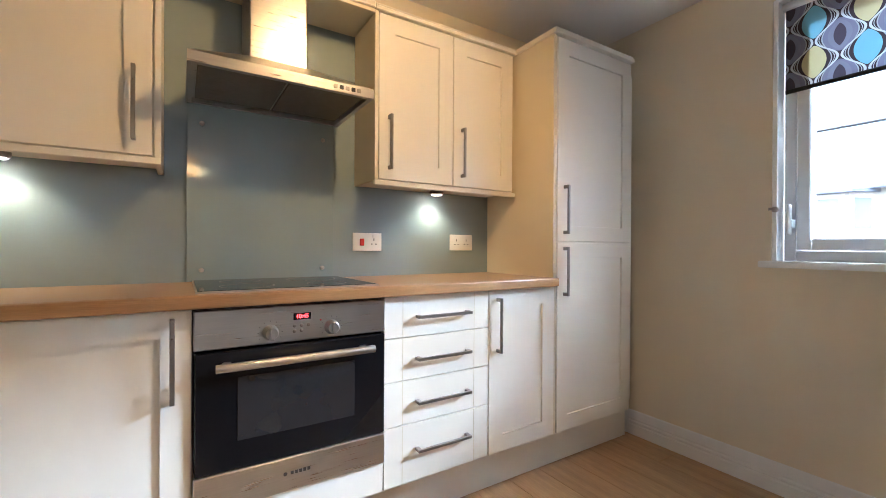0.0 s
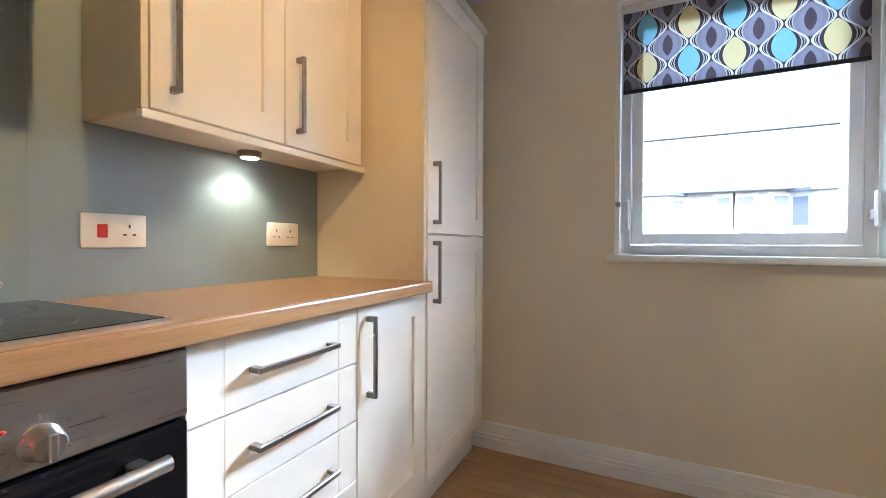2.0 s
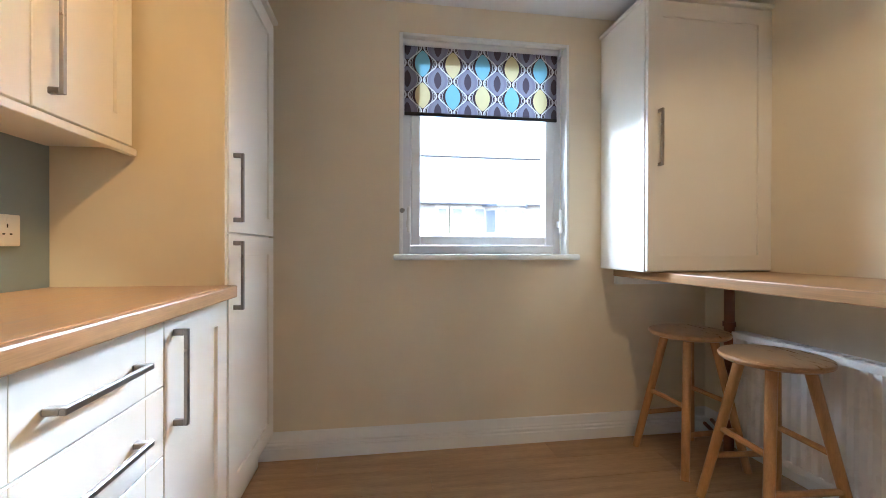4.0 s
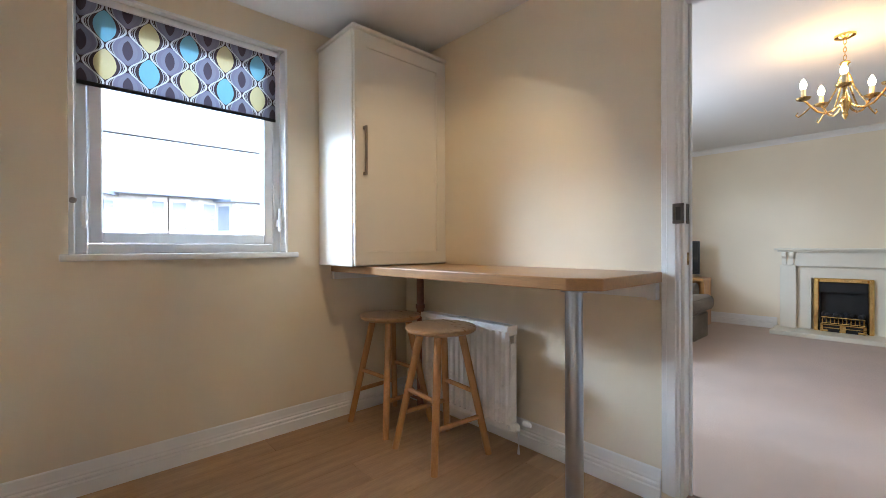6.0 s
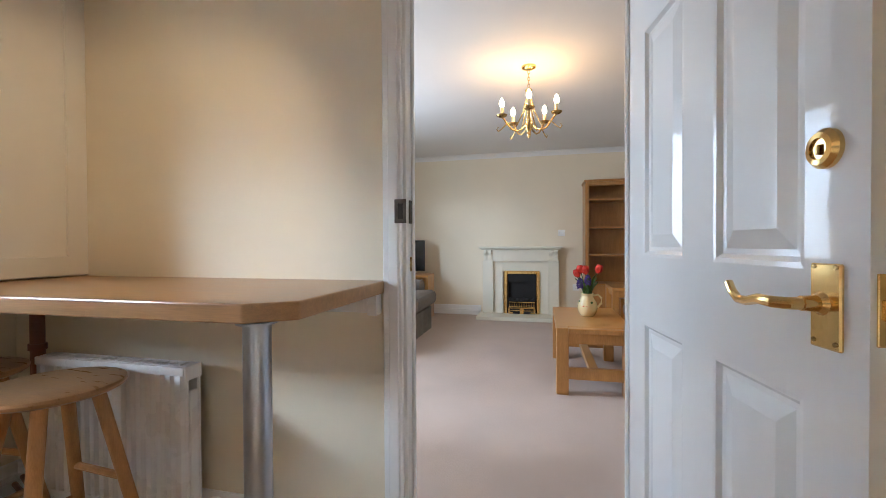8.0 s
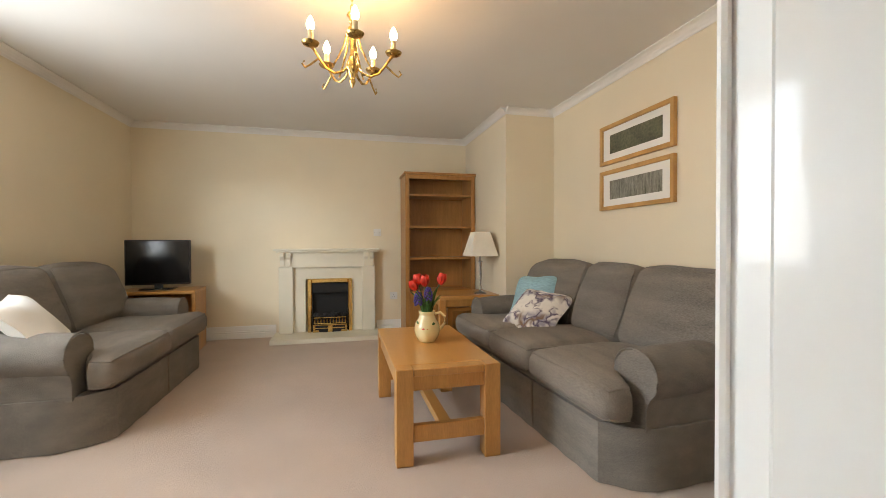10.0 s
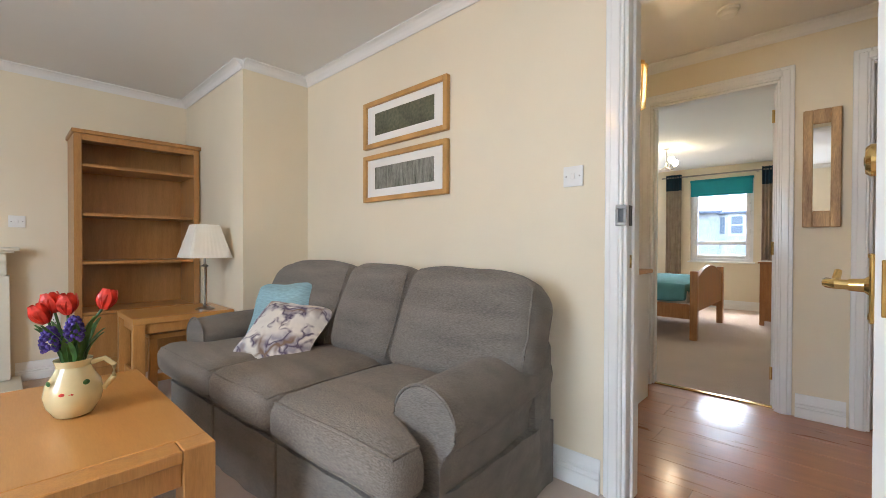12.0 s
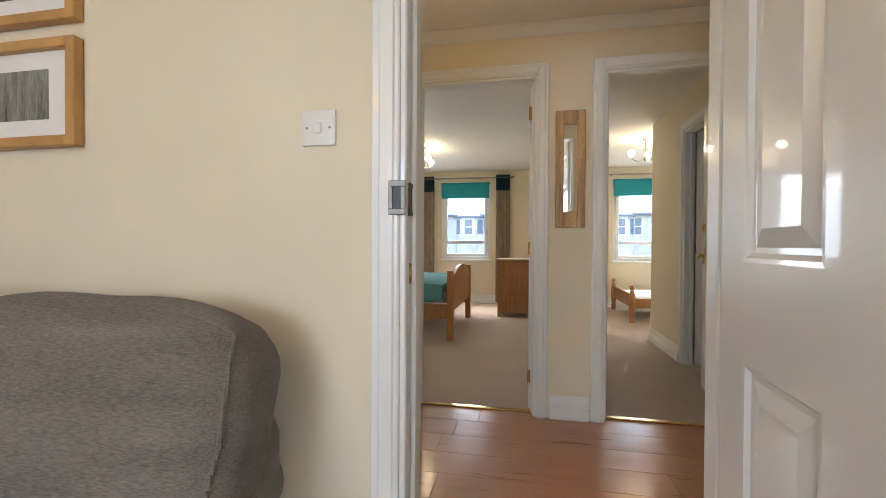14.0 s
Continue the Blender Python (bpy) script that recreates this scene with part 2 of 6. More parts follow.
M_BEDSPREAD = mat("turquoise_bedspread", (0.13, 0.36, 0.42), 0.9, var=0.06, scale=8, bump=0.2)
M_STONE = mat("pale_sandstone_wall", (0.56, 0.53, 0.48), 0.85, var=0.15, scale=1.2, fine=14, bump=0.3)
M_SLATE = mat("grey_slate_roof", (0.33, 0.34, 0.36), 0.7, var=0.15, scale=3, fine=18, bump=0.3)
M_ASPHALT = mat("asphalt", (0.05, 0.05, 0.05), 0.9, var=0.15, scale=1.5, bump=0.3)
M_GUTTER = mat("blue_grey_gutter_paint", (0.14, 0.17, 0.23), 0.5, var=0.05)
M_WINDARK = mat("dark_window_glass", (0.16, 0.19, 0.22), 0.1, var=0.05, bump=0)
M_CABLE = mat("black_cable", (0.03, 0.03, 0.03), 0.6, var=0.05)
M_MIRROR = mat("silvered_mirror", (0.92, 0.92, 0.92), 0.015, 1.0, var=0, bump=0, rough_var=0.0)
M_DRIFT = mat("striped_driftwood", (0.58, 0.38, 0.18), 0.5, var=0.3, scale=4, fine=40, bump=0.1, stretch=(6, 6, 0.9), dark=(0.22, 0.11, 0.045), grain=0.3)
M_TILE = mat("pale_bathroom_floor", (0.62, 0.60, 0.52), 0.4, var=0.05)
M_LANTGL = mat("frosted_lantern_glass", (0.97, 0.92, 0.80), 0.22, clear=0.92, var=0, bump=0.25, fine=40)
M_KEEP = mat("dark_bronze_metal", (0.13, 0.12, 0.11), 0.35, 1.0, var=0.1, scale=40, bump=0.02)
M_DIAL = mat("grey_dial_print", (0.22, 0.21, 0.20), 0.5, var=0)
M_BLACKTXT = mat("dark_lettering", (0.04, 0.04, 0.04), 0.5, var=0)


def blind_fabric():
    """Dark roller-blind cloth with a woven net of pale ovals filled in turquoise, yellow and lilac."""
    m = mat("patterned_blind_fabric", (0.06, 0.045, 0.06), 0.8, var=0.1, scale=30, bump=0.05)
    n, l = m.node_tree.nodes, m.node_tree.links
    b = n["Principled BSDF"]
    tc = n.new("ShaderNodeTexCoord")
    sep = n.new("ShaderNodeSeparateXYZ")
    l.new(tc.outputs["Object"], sep.inputs[0])

    def op(kind, a, c=None, d=None):
        o = n.new("ShaderNodeMath")
        o.operation = kind
        for i, v in enumerate((a, c, d)):
            if v is None:
                continue
            if isinstance(v, (int, float)):
                o.inputs[i].default_value = v
            else:
                l.new(v, o.inputs[i])
        return o.outputs[0]

    u = op("ADD", op("DIVIDE", sep.outputs["Y"], 0.167), 0.0)
    v = op("ADD", op("DIVIDE", sep.outputs["Z"], 0.172), 0.35)
    wave = op("MULTIPLY", op("COSINE", op("MULTIPLY", v, 2 * math.pi)), 0.21)

    def near(shift, sign, gain):
        w = op("MULTIPLY", wave, sign * gain)
        return op("ABSOLUTE", op("SUBTRACT", op("FRACT", op("ADD", op("ADD", u, w), shift + 0.5)), 0.5))
    fine = op("LESS_THAN", op("MINIMUM", near(0.25, 1, 0.45), near(-0.25, -1, 0.45)), 0.012)
    line = op("LESS_THAN", op("MINIMUM", op("MINIMUM", near(0.25, 1, 1.0), near(-0.25, -1, 1.0)), op("ADD", op("MINIMUM", near(0.25, 1, 0.72), near(-0.25, -1, 0.72)), 0.020)), 0.026)

    def cell(du, dv, ru, rv):
        uu, vv = op("ADD", u, du + 0.5), op("ADD", v, dv + 0.5)
        fu, fv = op("SUBTRACT", op("FRACT", uu), 0.5), op("SUBTRACT", op("FRACT", vv), 0.5)
        r = op("ADD", op("POWER", op("ABSOLUTE", op("DIVIDE", fu, ru)), 1.25), op("POWER", op("ABSOLUTE", op("DIVIDE", fv, rv)), 2.0))
        odd = op("LESS_THAN", op("FRACT", op("MULTIPLY", op("ADD", op("FLOOR", uu), op("FLOOR", vv)), 0.5)), 0.25)
        return op("LESS_THAN", r, 1.0), odd
    a_in, a_even = cell(0.0, 0.0, 0.25, 0.41)
    b_in, b_even = cell(0.5, 0.5, 0.34, 0.40)

    def blend(f, x, y):
        o = n.new("ShaderNodeMix")
        o.data_type = "RGBA"
        if isinstance(f, (int, float)):
            o.inputs["Factor"].default_value = f
        else:
            l.new(f, o.inputs["Factor"])
        for k, c in (("A", x), ("B", y)):
            if isinstance(c, tuple):
                o.inputs[k].default_value = (*c, 1)
            else:
                l.new(c, o.inputs[k])
        return o.outputs["Result"]
    ground = (0.045, 0.030, 0.040)
    lilac = (0.20, 0.20, 0.29)
    c = blend(b_in, ground, lilac)
    c = blend(cell(0.5, 0.5, 0.23, 0.36)[0], c, (0.22, 0.23, 0.31))
    c = blend(cell(0.5, 0.5, 0.12, 0.27)[0], c, (0.07, 0.055, 0.08))
    c = blend(a_in, c, blend(a_even, (0.60, 0.55, 0.30), (0.20, 0.47, 0.60)))
    c = blend(fine, c, (0.42, 0.44, 0.48))
    c = blend(line, c, (0.62, 0.64, 0.68))
    l.new(c, b.inputs["Base Color"])
    # thin cloth lets some daylight through
    tr = n.new("ShaderNodeBsdfTranslucent")
    l.new(c, tr.inputs["Color"])
    ms = n.new("ShaderNodeMixShader")
    ms.inputs[0].default_value = 0.09
    l.new(b.outputs[0], ms.inputs[1])
    l.new(tr.outputs[0], ms.inputs[2])
    l.new(ms.outputs[0], n["Material Output"].inputs["Surface"])
    return m


M_BLIND = blind_fabric()


# ---- mesh helpers ----
def link_mesh(name, bm, material, smooth=False):
    me = bpy.data.meshes.new(name)
    bmesh.ops.recalc_face_normals(bm, faces=bm.faces)
    bm.to_mesh(me)
    bm.free()
    me.materials.append(material)
    if smooth:
        me.shade_smooth()
        me.set_sharp_from_angle(angle=radians(35))
    return me


def part(name, bm, material, parent, label="", smooth=True):
    ob = new(name, link_mesh(name, bm, material, smooth))
    ob.parent = parent
    return tagged(ob, label)


def thing(name, at, label, category, group="", rz=0.0):
    ob = new(name)
    ob.empty_display_size = 0.1
    ob.matrix_world = pose(*at, 0, 0, rz)
    return tagged(ob, label, category, group)


def single(name, bm, material, at, label, category, group="", rz=0.0, smooth=True):
    ob = new(name, link_mesh(name, bm, material, smooth))
    ob.matrix_world = pose(*at, 0, 0, rz)
    return tagged(ob, label, category, group)


def structure(name, bm, material, label="", smooth=False):
    ob = new(name, link_mesh(name, bm, material, smooth))
    return tagged(ob, label, kind="structure")


def add_box(bm, x0, y0, z0, x1, y1, z1):
    vs = [bm.verts.new((x, y, z)) for x in (x0, x1) for y in (y0, y1) for z in (z0, z1)]
    for f in ((0, 1, 3, 2), (4, 6, 7, 5), (0, 4, 5, 1), (2, 3, 7, 6), (0, 2, 6, 4), (1, 5, 7, 3)):
        bm.faces.new([vs[i] for i in f])
    return vs


def box(x0, y0, z0, x1, y1, z1, bev=0.002, seg=1):
    bm = bmesh.new()
    add_box(bm, x0, y0, z0, x1, y1, z1)
    if bev:
        bmesh.ops.bevel(bm, geom=bm.edges[:], offset=bev, segments=seg, affect="EDGES", profile=0.5)
    return bm


def boxes(rows, bev=0.0):
    bm = bmesh.new()
    for r in rows:
        b = box(*r, bev)
        me = bpy.data.meshes.new("tmp")
        b.to_mesh(me)
        b.free()
        bm.from_mesh(me)
        bpy.data.meshes.remove(me)
    return bm


def merge(bm, other, m=None):
    me = bpy.data.meshes.new("tmp")
    if m is not None:
        bmesh.ops.transform(other, matrix=m, verts=other.verts)
    other.to_mesh(me)
    other.free()
    bm.from_mesh(me)
    bpy.data.meshes.remove(me)
    return bm


def lathe(profile, seg=20, axis="z"):
    bm = bmesh.new()
    rings = []
    for r, z in profile:
        ring = []
        for i in range(seg):
            a = 2 * math.pi * i / seg
            p = (r * math.cos(a), r * math.sin(a), z)
            ring.append(bm.verts.new(p if axis == "z" else (z, p[0], p[1]) if axis == "x" else (p[0], z, p[1])))
        rings.append(ring)
    for a, b in zip(rings, rings[1:]):
        for i in range(seg):
            j = (i + 1) % seg
            bm.faces.new((a[i], a[j], b[j], b[i]))
    bm.faces.new(rings[0])
    bm.faces.new(rings[-1])
    return bm


def tube(points, r, seg=10, r_end=None):
    """A round bar along a line of points."""
    bm = bmesh.new()
    pts = [Vector(p) for p in points]
    n = len(pts)
    rings = []
    up = Vector((0, 0, 1))
    for i, p in enumerate(pts):
        d = (pts[min(i + 1, n - 1)] - pts[max(i - 1, 0)]).normalized()
        side = d.cross(up)
        if side.length < 1e-3:
            side = d.cross(Vector((1, 0, 0)))
        side.normalize()
        top = side.cross(d)
        rr = r if r_end is None else r + (r_end - r) * i / (n - 1)
        rings.append([bm.verts.new(p + rr * (math.cos(a) * side + math.sin(a) * top)) for a in (2 * math.pi * k / seg for k in range(seg))])
    for a, b in zip(rings, rings[1:]):
        for i in range(seg):
            j = (i + 1) % seg
            bm.faces.new((a[i], a[j], b[j], b[i]))
    bm.faces.new(rings[0])
    bm.faces.new(rings[-1])
    return bm


def soft_box(sx, sy, sz, r, n=10, puff=(0, 0, 0), sag=0.0, wrinkle=0.0, seed=0, rims=None):
    """An upholstered block about the origin: rounded edges, swollen faces."""
    bm = bmesh.new()
    bmesh.ops.create_cube(bm, size=2)
    bmesh.ops.subdivide_edges(bm, edges=bm.edges[:], cuts=n, use_grid_fill=True)
    h = Vector((sx / 2, sy / 2, sz / 2))
    if rims is not None:
        for ax, sg in list(rims):
            o = [k for k in range(3) if k != ax]
            vs = [v for v in bm.verts if abs(v.co[ax] - sg) < 1e-5 and max(abs(v.co[o[0]]), abs(v.co[o[1]])) > 1 - 1e-5]
            rims[(ax, sg)] = sorted(vs, key=lambda v: math.atan2(v.co[o[1]], v.co[o[0]]))
    for v in bm.verts:
        c = v.co.copy()
        p = Vector((c.x * h.x, c.y * h.y, c.z * h.z))
        q = Vector([max(-(hh - r), min(hh - r, pp)) for hh, pp in zip(h, p)])
        d = p - q
        if d.length > 1e-9:
            p = q + d.normalized() * r
        p.x += puff[0] * c.x * (1 - c.y ** 2) * (1 - c.z ** 2)
        p.y += puff[1] * c.y * (1 - c.x ** 2) * (1 - c.z ** 2)
        p.z += puff[2] * c.z * (1 - c.x ** 2) * (1 - c.y ** 2)
        p.z -= sag * (1 - c.x ** 2) * (1 - c.y ** 2) * (c.z > 0)
        if wrinkle:
            s = Vector((p.x * 5 + seed * 7.3, p.y * 5, p.z * 5))
            p += noise.noise_vector(s) * wrinkle
        v.co = p
    return bm


def prism(outline, z0, z1, bev=0.0):
    """Extrude an outline of (x, y) points from z0 to z1."""
    bm = bmesh.new()
    a = [bm.verts.new((x, y, z0)) for x, y in outline]
    b = [bm.verts.new((x, y, z1)) for x, y in outline]
    bm.faces.new(a)
    bm.faces.new(b)
    for i in range(len(a)):
        j = (i + 1) % len(a)
        bm.faces.new((a[i], a[j], b[j], b[i]))
    if bev:
        bmesh.ops.recalc_face_normals(bm, faces=bm.faces)
        bmesh.ops.bevel(bm, geom=bm.edges[:], offset=bev, segments=2, affect="EDGES", profile=0.5)
    return bm


def profile_run(p0, p1, prof, normal):
    """A moulding from p0 to p1: prof holds (out, up) points, out along normal."""
    bm = bmesh.new()
    n = Vector(normal)
    ends = []
    for p in (Vector(p0), Vector(p1)):
        ends.append([bm.verts.new(p + n * o + Vector((0, 0, u))) for o, u in prof])
    a, b = ends
    for i in range(len(a)):
        j = (i + 1) % len(a)
        bm.faces.new((a[i], a[j], b[j], b[i]))
    bm.faces.new(a)
    bm.faces.new(b)
    return bm


def wall_rows(axis, c0, c1, a0, a1, z0, z1, holes=()):
    """Boxes of a wall that runs along axis between a0 and a1, with rectangular openings (from, to, sill, head)."""
    rows, at = [], a0

    def row(s0, s1, q0, q1):
        if s1 - s0 > 1e-4 and q1 - q0 > 1e-4:
            rows.append((s0, c0, q0, s1, c1, q1) if axis == "x" else (c0, s0, q0, c1, s1, q1))
    for h0, h1, q0, q1 in sorted(holes):
        row(at, h0, z0, z1)
        row(h0, h1, z0, q0)
        row(h0, h1, q1, z1)
        at = h1
    row(at, a1, z0, z1)
    return rows


# ---- the large structure ----
CEIL = 2.31
KF = -0.05         # the kitchen floor lies a little below the carpet
WX = 3.56          # inner face of the window wall
structure("wall_east", boxes(wall_rows("y", WX, WX + 0.30, -4.3, 3.7, -0.1, 2.6,
          [(1.37, 2.315, 0.955, 2.155), (-1.85, -0.25, 0.85, 2.1)])), M_WALL, "cream painted outer wall with window openings")
structure("wall_kitchen_units", boxes([(0.2, 3.43, -0.1, WX, 3.60, 2.6)]), M_WALL, "cream painted wall behind the kitchen units")
structure("wall_kitchen_west", boxes([(0.2, 0.5, -0.1, 0.33, 3.43, 2.6)]), M_WALL, "plain cream painted kitchen wall")
structure("wall_between", boxes(wall_rows("x", 0.455, 0.515, -0.55, WX, -0.1, 2.6, [(1.03, 1.765, -0.1, 2.0)])), M_WALL, "cream painted wall with a doorway")
structure("wall_living_west", boxes(wall_rows("y", -0.66, -0.55, -2.82, 0.455, -0.1, 2.6, [(-0.38, 0.345, -0.1, 2.0)])), M_WALL, "cream painted wall with a doorway to the hall")
structure("wall_boxing", boxes([(-0.66, -4.12, -0.1, -0.055, -2.82, 2.6)]), M_WALL, "cream painted boxed-out corner")
structure("wall_fireplace", boxes([(-0.66, -4.30, -0.1, WX, -4.12, 2.6)]), M_WALL, "cream painted chimney wall")
structure("wall_hall_south", boxes([(-2.12, -0.95, -0.1, -0.66, -0.83, 2.6)]), M_WALL, "cream painted hall wall")
structure("wall_hall_north", boxes([(-2.12, 1.30, -0.1, 0.2, 1.42, 2.6)]), M_WALL, "cream painted hall end wall")
structure("wall_hall_kitchen_side", boxes([(-0.55, 0.50, -0.1, -0.45, 1.30, 2.6)]), M_WALL, "cream painted hall side wall")
structure("wall_bedrooms", boxes(wall_rows("y", -2.22, -2.12, -4.2, 3.9, -0.1, 2.6, [(-0.755, -0.025, -0.1, 2.02), (0.36, 1.09, -0.1, 2.02)])), M_WALL, "cream painted hall wall with two bedroom doorways")
structure("wall_west", boxes(wall_rows("y", -7.20, -6.90, -4.2, 3.9, -0.1, 2.6, [(-1.56, -0.685, 0.74, 2.10), (1.345, 2.22, 0.74, 2.10), (-3.5, -2.3, 0.74, 2.1), (2.5, 3.3, 0.74, 2.1)])), M_WALL, "cream painted outer bedroom wall with windows")
structure("wall_bedroom_divider", boxes([(-6.90, 0.12, -0.1, -2.22, 0.22, 2.6)]), M_WALL, "cream painted wall between the bedrooms")
structure("wall_bedroom_south", boxes([(-6.90, -4.2, -0.1, -2.22, -4.08, 2.6)]), M_WALL, "cream painted bedroom wall")
structure("wall_bedroom_north", boxes([(-6.90, 3.78, -0.1, -2.22, 3.9, 2.6)]), M_WALL, "cream painted bedroom wall")
structure("wall_ensuite", boxes(wall_rows("x", 1.25, 1.33, -4.42, -2.22, -0.1, 2.6, [(-3.50, -2.80, -0.1, 2.0)])), M_WALL, "cream painted wall with the shower room doorway")
structure("wall_ensuite_side", boxes([(-4.42, 1.33, -0.1, -4.34, 3.78, 2.6)]), M_WALL, "cream painted wall of the shower room")

ceil_bm = boxes([(-0.10, -4.12, CEIL, WX, 0.455, CEIL + 0.1), (-0.55, -2.82, CEIL, -0.10, 0.455, CEIL + 0.1)])
structure("ceiling_living_room", ceil_bm, M_CEIL, "white painted ceiling")
structure("ceiling_kitchen", boxes([(0.33, 0.5, CEIL, WX, 3.43, CEIL + 0.1)]), M_CEIL, "white painted ceiling")
structure("ceiling_hall", boxes([(-2.12, -0.83, CEIL, -0.66, 1.30, CEIL + 0.1)]), M_CEIL, "white painted ceiling")
structure("ceiling_bedroom", boxes([(-6.90, -4.08, CEIL, -2.22, 0.12, CEIL + 0.1)]), M_CEIL, "white painted ceiling")
structure("ceiling_second_bedroom", boxes([(-6.90, 0.22, CEIL, -2.22, 3.78, CEIL + 0.1)]), M_CEIL, "white painted ceiling")

structure("floor_living_room", boxes([(-0.55, -4.12, -0.1, WX, 0.45, 0.0)]), M_CARPET, "beige cut-pile carpet")
structure("floor_bedroom", boxes([(-6.90, -4.08, -0.1, -2.17, 0.12, 0.0)]), M_CARPET, "beige cut-pile carpet")
structure("floor_second_bedroom", boxes([(-6.90, 0.22, -0.1, -2.17, 1.29, 0.0), (-6.90, 1.29, -0.1, -4.34, 3.78, 0.0)]), M_CARPET, "beige cut-pile carpet")
structure("floor_shower_room", boxes([(-4.34, 1.29, -0.1, -2.22, 3.78, 0.0)]), M_TILE, "pale shower room floor")
floor_kitchen = structure("floor_kitchen", boxes([(0.33, 0.45, -0.15, WX, 3.43, KF - 0.006)]), M_SHADOWGAP, "oak laminate plank floor")
floor_hall = structure("floor_hall", boxes([(-2.17, -0.83, -0.1, -0.55, 1.30, -0.006)]), M_SHADOWGAP, "polished cherry laminate plank floor")

SKIRT = [(0, 0), (0.018, 0), (0.018, 0.056), (0.012, 0.061), (0.012, 0.067), (0.017, 0.070), (0.016, 0.077), (0.009, 0.083), (0.010, 0.090), (0.008, 0.100), (0.006, 0.132), (0.003, 0.138), (0, 0.138)]
CORN = [(0, 0), (0.006, 0), (0.008, -0.002), (0.012, 0.014), (0.022, 0.030), (0.038, 0.044), (0.052, 0.050), (0.058, 0.052), (0.058, 0.060), (0, 0.060)]


def skirting(label, *runs, z=0.0):
    bm = bmesh.new()
    for p0, p1, n in runs:
        merge(bm, profile_run((*p0, z), (*p1, z), SKIRT, (*n, 0)))
    structure("baseboard", bm, M_TRIM, label)


def cornice(*runs):
    bm = bmesh.new()
    for p0, p1, n in runs:
        merge(bm, profile_run((*p0, CEIL - 0.0605), (*p1, CEIL - 0.0605), CORN, (*n, 0)))
    structure("cornice", bm, M_CEIL, "white plaster cove cornice")


skirting("white moulded skirting board", ((WX, 0.5), (WX, 3.05), (-1, 0)), ((1.84, 0.515), (WX, 0.515), (0, 1)), ((0.33, 0.515), (0.96, 0.515), (0, 1)), z=KF)
skirting("white moulded skirting board", ((-0.055, -4.12), (1.05, -4.12), (0, 1)), ((2.16, -4.12), (WX, -4.12), (0, 1)), ((WX, -4.12), (WX, 0.4), (-1, 0)),
         ((-0.55, -2.82), (-0.55, -0.465), (1, 0)), ((-0.55, -2.82), (-0.055, -2.82), (0, 1)), ((-0.055, -4.12), (-0.055, -2.82), (1, 0)),
         ((-0.53, 0.455), (0.95, 0.455), (0, -1)), ((1.85, 0.455), (WX, 0.455), (0, -1)))
skirting("white moulded skirting board", ((-2.12, 0.06), (-2.12, 0.28), (1, 0)), ((-2.12, 1.17), (-2.12, 1.3), (1, 0)), ((-2.05, -0.83), (-0.66, -0.83), (0, 1)))
skirting("white moulded skirting board", ((-6.90, -4.08), (-6.90, 0.12), (1, 0)), ((-6.90, 0.12), (-2.22, 0.12), (0, -1)), ((-6.90, 0.22), (-6.90, 3.78), (1, 0)), ((-4.42, 1.25), (-3.58, 1.25), (0, -1)))
cornice(((-0.055, -4.12), (WX, -4.12), (0, 1)), ((WX, -4.12), (WX, 0.4), (-1, 0)), ((-0.55, -2.82), (-0.55, 0.4), (1, 0)), ((-0.55, -2.82), (-0.055, -2.82), (0, 1)),
        ((-0.055, -4.12), (-0.055, -2.82), (1, 0)), ((-0.55, 0.455), (WX, 0.455), (0, -1)))
cornice(((-2.12, -0.83), (-2.12, 1.3), (1, 0)), ((-2.12, -0.83), (-0.66, -0.83), (0, 1)), ((-0.66, -0.83), (-0.66, 1.3), (-1, 0)))

ARCH = [(0, 0), (0.018, 0), (0.018, 0.018), (0.014, 0.024), (0.016, 0.05), (0.010, 0.062), (0.006, 0.070), (0, 0.070)]


def architrave(name, axis, plane, out, a0, a1, head, lining=0.10, strike=None):
    """Moulded trim round a doorway: out is +1 or -1 along the wall's normal; lining reaches back through the wall."""
    bm = bmesh.new()
    w = 0.070

    def put(s0, z0, s1, z1, t0, t1):
        lo, hi = sorted((plane + out * t0, plane + out * t1))
        if axis == "x":
            merge(bm, box(s0, lo, z0, s1, hi, z1, 0.004))
        else:
            merge(bm, box(lo, s0, z0, hi, s1, z1, 0.004))
    for s, d in ((a0, -1), (a1, 1)):
        e = s + d * w
        put(min(s, e), 0, max(s, e), head + w, -0.001, 0.014)
        put(min(s + d * 0.012, s + d * 0.05), 0, max(s + d * 0.012, s + d * 0.05), head + 0.05, 0.012, 0.019)
    put(a0, head, a1, head + w, -0.001, 0.014)
    put(a0 - 0.012, head + 0.012, a1 + 0.012, head + 0.05, 0.012, 0.019)
    # lining and stop
    if not lining:
        return structure(name, bm, M_TRIM, "white gloss moulded door surround")
    put(a0 - 0.004, 0, a0 + 0.014, head, -lining - 0.003, 0.003)
    put(a1 - 0.014, 0, a1 + 0.004, head, -lining - 0.003, 0.003)
    put(a0 + 0.010, head - 0.016, a1 - 0.010, head + 0.002, -lining - 0.003, 0.003)
    put(a0 + 0.012, 0, a0 + 0.026, head - 0.012, -lining + 0.005, -0.042)
    put(a1 - 0.026, 0, a1 - 0.012, head - 0.012, -lining + 0.005, -0.042)
    return structure(name, bm, M_TRIM, "white gloss moulded door surround")


